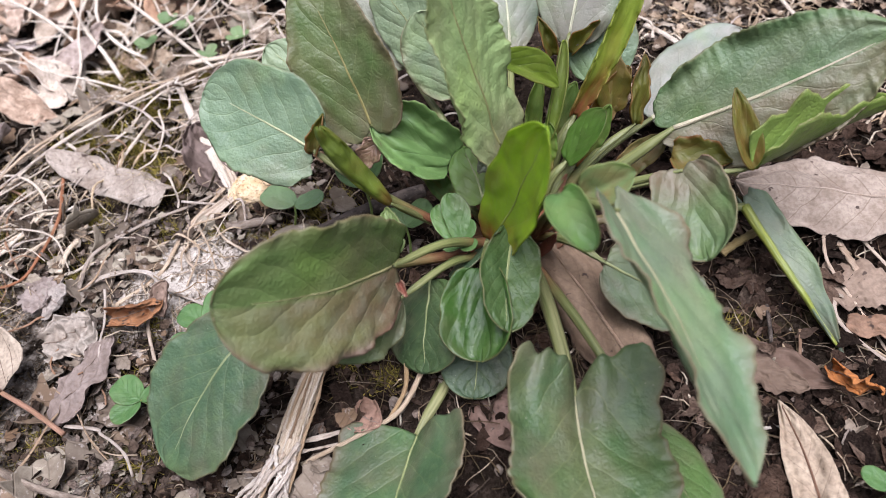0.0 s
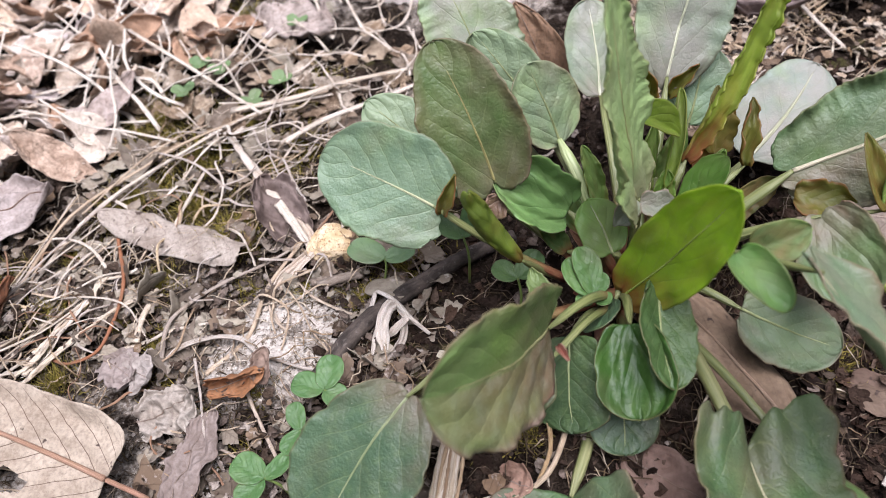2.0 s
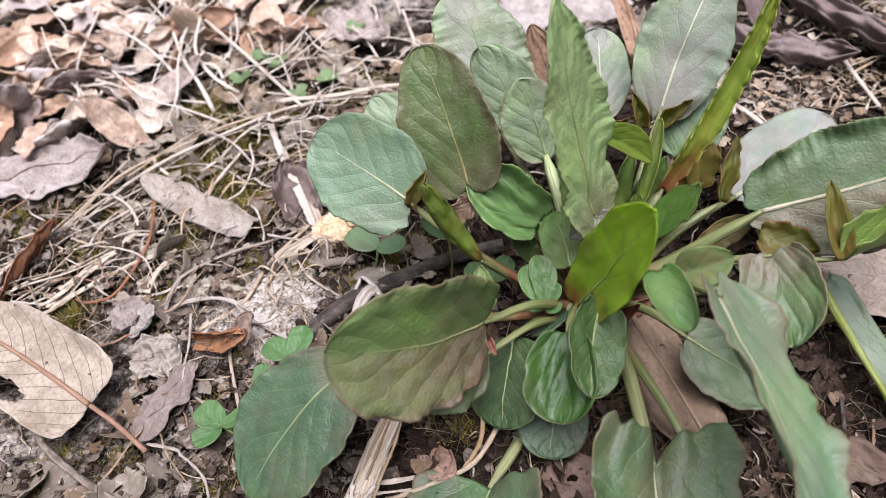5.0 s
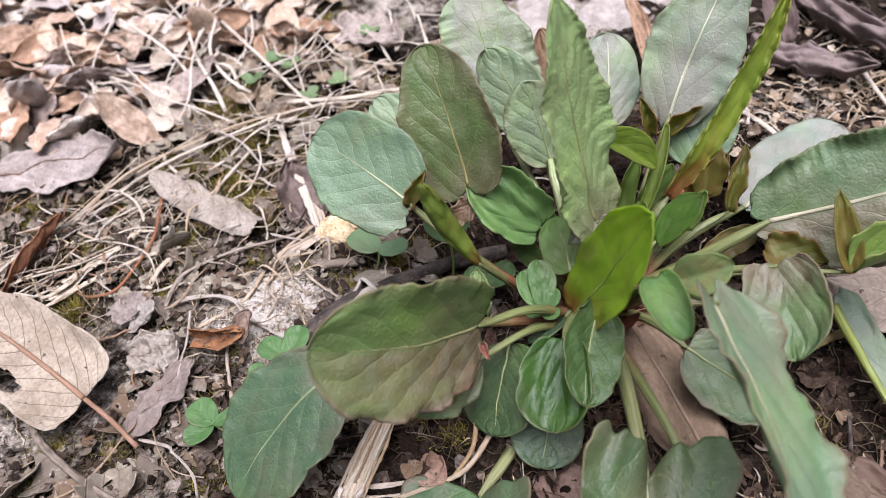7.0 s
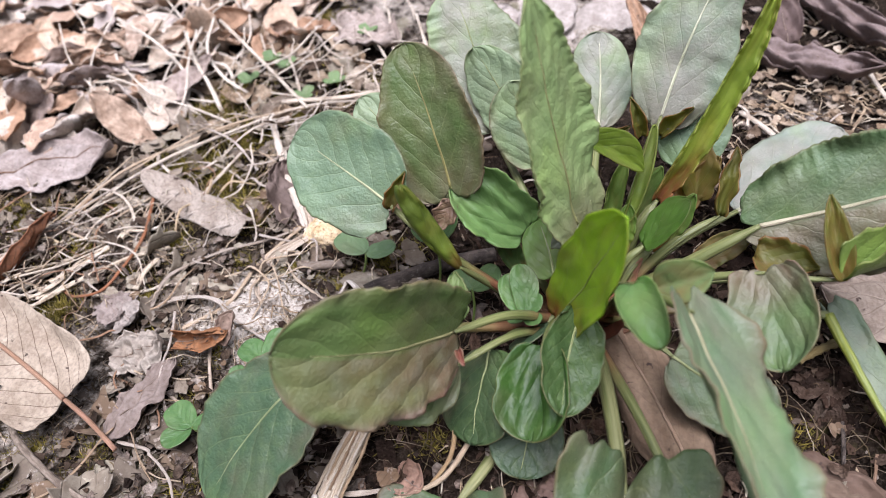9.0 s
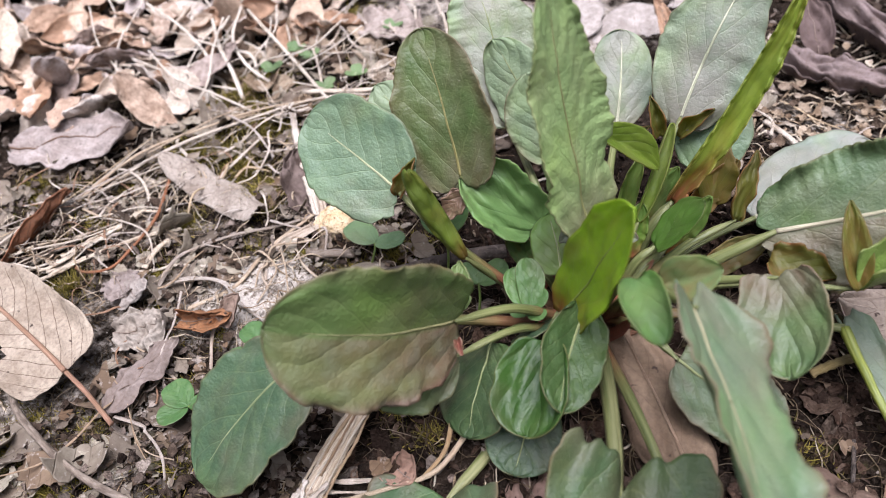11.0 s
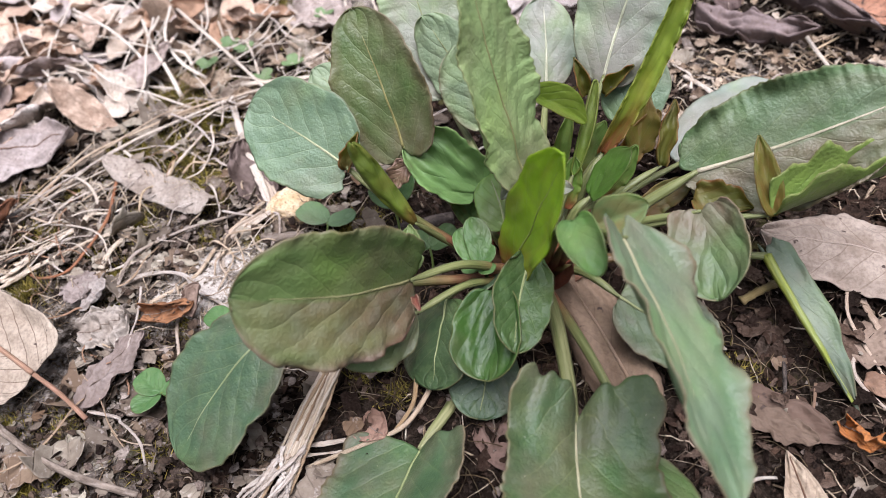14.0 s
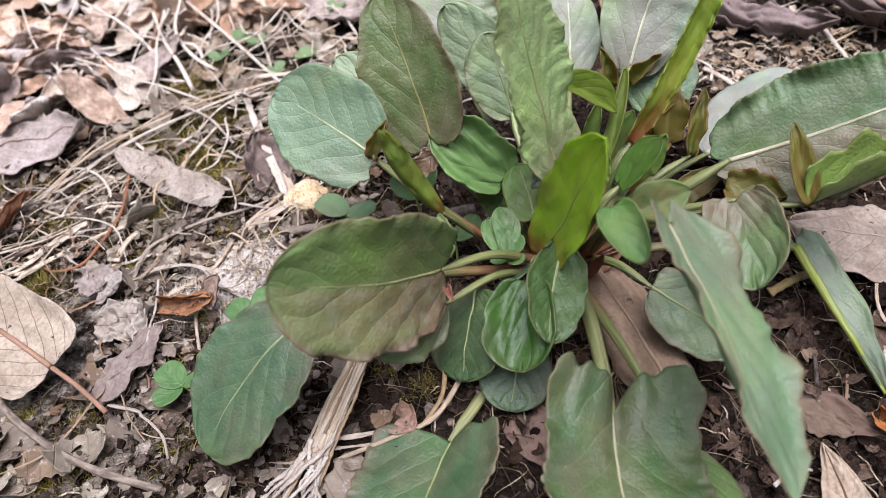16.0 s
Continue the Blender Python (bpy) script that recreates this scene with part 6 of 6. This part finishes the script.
ribbon("hooked buff grass ribbon beside a stone", [(-0.1120, 0.2120, 0.007), (-0.1060, 0.2040, 0.008), (-0.1030, 0.1950, 0.006), (-0.1090, 0.1890, 0.005), (-0.1150, 0.1830, 0.005), (-0.1180, 0.1740, 0.003), (-0.1150, 0.1650, 0.003), (-0.1110, 0.1600, 0.002)], 0.0034, BUFF, 2.0, 1.0, 0.2, 7, 56)
ribbon("hooked buff grass ribbon beside a stone", [(-0.1050, 0.2010, 0.007), (-0.1020, 0.1930, 0.007), (-0.1080, 0.1870, 0.005), (-0.1150, 0.1800, 0.004), (-0.1210, 0.1720, 0.003)], 0.0022, (0.64, 0.57, 0.48), 1.4, -0.7, 0.4, 8)
straw("thin grey grass stem bent across the litter", [(-0.1570, 0.1460, 0.001), (-0.1560, 0.1580, 0.004), (-0.1550, 0.1710, 0.005), (-0.1490, 0.1800, 0.005), (-0.1360, 0.1860, 0.005), (-0.1180, 0.1930, 0.005), (-0.1050, 0.2020, 0.004)], 0.0009, (0.40, 0.35, 0.30), flat=0.5, n=44, knobs=0.15)
straw("pale straw lying on grey leaf scraps", [(-0.1830, 0.1630), (-0.1630, 0.1670), (-0.1540, 0.1690, 0.004), (-0.1350, 0.1710, 0.003)], 0.0008, PALE, n=32, knobs=0.18)
straw("short bleached stick on the litter", [(-0.1660, 0.1660, 0.004), (-0.1650, 0.1740, 0.005), (-0.1640, 0.1820, 0.004)], 0.0013, (0.68, 0.60, 0.48), flat=0.5, end=0.9)
straw("red-brown wiry stem on the litter", [(-0.1840, 0.2200, 0.005), (-0.1820, 0.2140, 0.006), (-0.1770, 0.1990, 0.006), (-0.1750, 0.1880, 0.006), (-0.1750, 0.1750, 0.006), (-0.1790, 0.1640, 0.005), (-0.1880, 0.1600, 0.004), (-0.1960, 0.1640, 0.003)], 0.0008, (0.34, 0.15, 0.075), flat=0.8, n=48, knobs=0.15)
straw("thin buff grass stem on bare soil", [(-0.1090, 0.1810, 0.003), (-0.1020, 0.1720, 0.004), (-0.0930, 0.1660, 0.003), (-0.0860, 0.1620, 0.003)], 0.0006, (0.56, 0.48, 0.38), n=28)
straw("short grey stick beside a stone", [(-0.1010, 0.1770, 0.003), (-0.0930, 0.1790, 0.004), (-0.0850, 0.1800, 0.003)], 0.0019, (0.27, 0.23, 0.19), flat=0.85, end=0.9, knobs=0.08)


def plaited_straws():
    """Two whitish stems with loose fibres wound about them."""
    for k in range(11):
        rng = random.Random(300 + k)
        stem = [(-0.203, 0.157), (-0.199, 0.164), (-0.194, 0.176), (-0.189, 0.185), (-0.185, 0.196), (-0.179, 0.199), (-0.172, 0.201)] if k < 7 else [(-0.204, 0.150), (-0.197, 0.159), (-0.190, 0.167), (-0.185, 0.173), (-0.181, 0.178), (-0.172, 0.184), (-0.162, 0.188)]
        spread = 0.0016 if k < 7 else 0.0006
        first = rng.choice((0, 0, 1)) if k not in (0, 7) else 0
        pts = [(x + spread * math.sin(2.1 * j + k), y + spread * math.cos(1.7 * j + 2 * k) * 0.6, 0.005 + spread * 0.6 * math.sin(1.9 * j + 3 * k)) for j, (x, y) in enumerate(stem)][first:len(stem) - rng.choice((0, 1, 2)) * (k not in (0, 7))]
        straw("whitish fibre of a frayed dry stem", pts, rng.uniform(0.0005, 0.0009) if k not in (0, 7) else 0.0009, rng.choice(((0.74, 0.69, 0.60), (0.70, 0.62, 0.50), (0.62, 0.54, 0.42))), flat=0.45, n=44, knobs=0.35, seed=k)


plaited_straws()


def frayed_straws():
    rng = random.Random(19)
    for k in range(6):
        q, w = rng.gauss(0, 0.004), rng.gauss(0, 0.003)
        s = rng.uniform(0, 0.3)
        pts = [(-0.232 + 0.02 * s + q, 0.128 + 0.03 * s - q * 0.5, rng.uniform(0.002, 0.006)), (-0.217 + w, 0.155 - w, rng.uniform(0.004, 0.008)), (-0.203 + rng.gauss(0, 0.003), 0.177 + rng.gauss(0, 0.003), rng.uniform(0.003, 0.008)),
               (-0.190 + rng.gauss(0, 0.006), 0.194 + rng.gauss(0, 0.004), rng.uniform(0.002, 0.006))]
        straw("frayed white strand of straw", pts, rng.uniform(0.0003, 0.0007), rng.choice(((0.66, 0.60, 0.50), (0.58, 0.50, 0.38), (0.52, 0.45, 0.36))), flat=0.5, n=18, knobs=0.25, seed=k)
    way = [(-0.250, 0.140), (-0.238, 0.158), (-0.218, 0.187), (-0.201, 0.231), (-0.170, 0.256), (-0.137, 0.275), (-0.083, 0.293)]
    for k in range(7):
        first = rng.choice((0, 0, 1, 2, 3))
        dx, dy = rng.gauss(0, 0.007), rng.gauss(0, 0.007)
        pts = [(x + dx + rng.gauss(0, 0.0045), y + dy + rng.gauss(0, 0.0045), rng.uniform(0.003, 0.010)) for x, y in way[first:first + rng.choice((3, 4, 4, 5))]]
        straw("thin dry straw in the long strewn bundle", pts, rng.uniform(0.0003, 0.0008), rng.choice((PALE, TAN, ASH, (0.62, 0.50, 0.33), (0.70, 0.64, 0.55))), flat=0.5, n=24, knobs=0.15, seed=200 + k)
    for k in range(52):
        x, y, a = rng.uniform(-0.17, -0.05), rng.uniform(0.20, 0.36), rng.uniform(0.2, 2.6)
        pts = []
        for j in range(6):
            pts.append((x, y, 0.004 + 0.010 * rng.random()))
            a += rng.gauss(0, 0.32)
            x, y = x + 0.011 * math.cos(a), y + 0.011 * math.sin(a)
        straw("curled pale blade of dry grass", pts, rng.uniform(0.0003, 0.0009), rng.choice((PALE, ASH, PALE, (0.70, 0.64, 0.55))), flat=0.25, n=26, knobs=0.25, seed=100 + k)


frayed_straws()


def litter_strands():
    """Thin curled strands of dry grass lying over the leaf litter."""
    rng = random.Random(57)
    for k in range(70):
        x, y, a = rng.uniform(-0.24, -0.08), rng.uniform(0.10, 0.25), rng.uniform(0, 6.28)
        turn, pts = rng.gauss(0, 0.35), []
        for j in range(6):
            pts.append((x, y, 0.003 + 0.006 * rng.random()))
            a += turn + rng.gauss(0, 0.25)
            step = rng.uniform(0.004, 0.010)
            x, y = x + step * math.cos(a), y + step * math.sin(a)
        straw("thin curled strand of dry grass on the litter", pts, rng.uniform(0.0002, 0.0006), rng.choice((PALE, ASH, TAN, (0.40, 0.30, 0.20), (0.36, 0.22, 0.14))), flat=rng.uniform(0.2, 0.6), n=24, knobs=0.25, seed=400 + k)


litter_strands()


def scatter_straw():
    rng = random.Random(8)
    for k in range(120):
        if k < 45:
            s, q = rng.random(), rng.gauss(0, 0.022)
            x, y, a, ln = -0.225 + 0.15 * s + q * 0.5, 0.185 + 0.10 * s + q * 0.3 - 0.01, rng.choice((0.75, 0.3, 1.9, 2.6, -0.4)) + rng.gauss(0, 0.6), rng.uniform(0.012, 0.05)
        elif k < 100:
            x, y, a, ln = rng.uniform(-0.27, -0.16), rng.uniform(0.27, 0.37), rng.uniform(-1.4, 1.4) + 1.57, rng.uniform(0.03, 0.07)
        else:
            x, y, a, ln = rng.uniform(0.05, 0.15), rng.uniform(0.22, 0.36), rng.uniform(0, 6.28), rng.uniform(0.012, 0.035)
        high = rng.uniform(0.006, 0.030) if 45 <= k < 100 else rng.uniform(0.002, 0.008)
        pts = []
        for j in range(4):
            pts.append((x, y, 0.001 + high * (j / 3 if 45 <= k < 100 else math.sin(math.pi * (j + 0.5) / 4))))
            a += rng.gauss(0, 0.5)
            x += math.cos(a) * ln / 3
            y += math.sin(a) * ln / 3
        c = rng.choice((PALE, TAN, ASH, (0.62, 0.50, 0.33)))
        if 45 <= k < 100:
            c = (0.78, 0.73, 0.64)
        straw(rng.choice(("bleached dry grass stem on the litter", "tan dry grass stem on the litter")), pts, rng.uniform(0.0005, 0.0012) if 45 <= k < 100 else rng.uniform(0.0003, 0.0007), c, flat=rng.uniform(0.25, 0.7), n=12, seed=k)
    out = [thread(rng, rng.uniform(-0.28, -0.06), rng.uniform(0.14, 0.33), rng.uniform(0.01, 0.05), rng.uniform(0.0002, 0.0005), 0.005, 0.30, heading=rng.choice((0.6, 0.6, 2.0))) for _ in range(130)]
    out += [thread(rng, rng.uniform(-0.25, -0.07), rng.uniform(0.12, 0.30), rng.uniform(0.015, 0.05), rng.uniform(0.00015, 0.0004), 0.010, 0.50, n=12) for _ in range(150)]
    out += [thread(rng, rng.uniform(0.04, 0.16), rng.uniform(0.20, 0.36), rng.uniform(0.005, 0.020), rng.uniform(0.0002, 0.0008), 0.004, 0.12) for _ in range(480)]
    out += [thread(rng, rng.uniform(-0.24, 0.15), rng.uniform(0.05, 0.2), rng.uniform(0.006, 0.02), rng.uniform(0.0002, 0.0005), 0.003, 0.2) for _ in range(220)]
    ob = joined("straw_bits", out, STRAW_BITS, "short bits of bleached straw in the litter", "straw", smooth=True)


STRAW_BITS = litter_material("straw_bits", [(0.38, 0.27, 0.16), (0.60, 0.49, 0.34), (0.68, 0.60, 0.47), (0.48, 0.36, 0.23)], True)
scatter_straw()


def dead_stalk():
    """The split base of last year's stalk: broad woody strips side by side, shredding into papery ribbons at the foot."""
    rng = random.Random(3)
    ob = tagged(new("dead_stalk"), "split pale dead stalk shredding into fibres on the soil", "dead stalk")
    o = Vector((-0.058, 0.112, 0.012))
    ob.location = o
    way = [Vector((-0.0560, 0.1190, 0.0150)), Vector((-0.0580, 0.1090, 0.0135)), Vector((-0.0610, 0.0980, 0.0115)), Vector((-0.0640, 0.0885, 0.0090)), Vector((-0.0665, 0.0800, 0.0065)), Vector((-0.0700, 0.0710, 0.0040))]
    across = Vector((0.94, 0.30, 0.0))
    tones = ((0.50, 0.43, 0.32), (0.58, 0.52, 0.43), (0.40, 0.30, 0.19), (0.62, 0.57, 0.49), (0.30, 0.21, 0.13), (0.54, 0.47, 0.37))
    core = [p - o for p in way[:5]]
    part("core", tube(core, 0.0026, 0.0031, n=60, sides=14, flat=0.34, knobs=0.08, seed=9, up=(0.25, 0.1, 1), tail=0.0012), STRAW, ob, "weathered fibrous core", (0.50, 0.435, 0.335))
    for k in range(9):
        a = -0.0024 + 0.0048 * k / 8
        bulge = 0.0008 * (1 - (a / 0.0026) ** 2)
        last = rng.choice((4, 5, 5, 6))
        line = [p + across * (a * (1.0 + 0.25 * i) + rng.gauss(0, 0.0005)) + Vector((0, 0, bulge + rng.uniform(-0.0005, 0.0006))) for i, p in enumerate(way[:last])]
        part("strip", tube([p - o for p in line], rng.uniform(0.0003, 0.0009), rng.uniform(0.0002, 0.0006), n=50, sides=7, flat=0.40, knobs=0.30, seed=k, up=(rng.gauss(0, 0.5), 0.2, 1)), STRAW, ob, "", tones[k % 6])
    for k in range(20):
        a, turn = rng.uniform(-0.004, 0.004), rng.gauss(0.0, 0.28)
        heading = Vector((-0.42 + turn, -0.86, -0.16)).normalized()
        p = way[3].lerp(way[4], rng.random()) + across * a + Vector((0, 0, rng.uniform(-0.001, 0.0018)))
        line = [p]
        for i in range(5):
            heading = (heading + Vector((rng.gauss(0, 0.22), rng.gauss(0, 0.16), rng.gauss(0, 0.12)))).normalized()
            p = p + heading * rng.uniform(0.0022, 0.0042)
            line.append(Vector((p.x, p.y, max(p.z, 0.0015))))
        part("fibre", tube([q - o for q in line], rng.uniform(0.0004, 0.0011), rng.uniform(0.0002, 0.0006), n=36, sides=6, flat=0.16, knobs=0.35, seed=40 + k, up=(rng.gauss(0, 0.6), rng.gauss(0, 0.4), 1)), STRAW, ob, "", rng.choice(((0.60, 0.56, 0.50), (0.52, 0.47, 0.41), (0.44, 0.36, 0.28), (0.66, 0.62, 0.56))))
    for k in range(3):
        y = 0.0895 + rng.uniform(-0.002, 0.002)
        pts = [Vector((-0.066, y - 0.002, 0.006)), Vector((-0.054, y + rng.uniform(-0.001, 0.002), 0.006)), Vector((-0.042, y + rng.uniform(0.001, 0.005), 0.006))]
        part("fibre", tube([p - o for p in pts], 0.0006, 0.0003, n=24, sides=6, flat=0.3, knobs=0.3, seed=70 + k), STRAW, ob, "", (0.60, 0.53, 0.45))


dead_stalk()


# ---- twigs and stones ----
def twig(label, points, r, mat, end=0.8):
    pts = [Vector((x, y, ground_height(x, y) + z)) for x, y, z in points]
    shape = tube([p - pts[0] for p in pts], r, r * end, n=26, sides=10, knobs=0.10, seed=int(1e4 * r))
    ob = mesh_object("twig", shape[0], shape[1], mat, None, "", shape[2])
    ob.location = pts[0]
    return tagged(ob, label, "twig", group="twigs")


twig("dark grey fallen twig under the rosette", [(-0.104, 0.136, 0.004), (-0.099, 0.141, 0.005), (-0.085, 0.156, 0.006), (-0.065, 0.171, 0.005), (-0.047, 0.180, 0.004), (-0.030, 0.186, 0.003)], 0.0033, BARK_DARK)
twig("short grey twig beside the stone", [(-0.104, 0.180, 0.003), (-0.093, 0.181, 0.003), (-0.084, 0.182, 0.003)], 0.0018, BARK_GREY)
twig("thin brown twig on the soil", [(-0.180, 0.106, 0.007), (-0.171, 0.098, 0.008), (-0.153, 0.088, 0.008), (-0.135, 0.081, 0.007), (-0.112, 0.076, 0.005)], 0.0013, BARK_GREY)
twig("thin brown twig beside the litter", [(0.072, 0.110, 0.002), (0.074, 0.122, 0.005), (0.076, 0.132, 0.003)], 0.0007, BARK_DARK)


def stone(label, at, size, mat, seed):
    rng = random.Random(seed)
    bm = bmesh.new()
    bmesh.ops.create_icosphere(bm, subdivisions=4, radius=1.0)
    for v in bm.verts:
        p = v.co.copy()
        k = 1 + 0.22 * noise.noise(p * 1.3 + Vector((seed, 0, 0))) + 0.10 * noise.noise(p * 4 + Vector((0, seed, 0))) + 0.04 * noise.noise(p * 11)
        v.co = Vector((p.x * size[0], p.y * size[1], p.z * size[2])) * k
    me = bpy.data.meshes.new("stone")
    bm.to_mesh(me)
    bm.free()
    me.polygons.foreach_set("use_smooth", [True] * len(me.polygons))
    me.materials.append(mat)
    ob = new("stone", me)
    ob.location = (at[0], at[1], ground_height(at[0], at[1]) + at[2])
    ob.rotation_euler = (rng.uniform(-0.3, 0.3), rng.uniform(-0.3, 0.3), rng.uniform(0, 6))
    return tagged(ob, label, "stone", group="stones")


stone("ochre stone half sunk in the soil", (-0.0960, 0.1960, 0.0030), (0.0095, 0.0080, 0.0075), STONE, 2)
for k, (x, y, s) in enumerate(((-0.030, 0.372, 0.03), (0.010, 0.360, 0.025), (-0.055, 0.365, 0.02), (0.045, 0.380, 0.02))):
    stone("flat pale chalky stone in the soil", (x, y, 0.0), (s, s * 0.8, s * 0.12), CHALK, 20 + k)
rng = random.Random(44)
for k in range(26):
    x, y, s = rng.uniform(-0.20, 0.11), rng.uniform(0.06, 0.24), rng.uniform(0.0014, 0.0030)
    stone("small brown pebble in the soil", (x, y, 0.0003), (s, s * 0.8, s * 0.7), BARK_GREY, 60 + k)
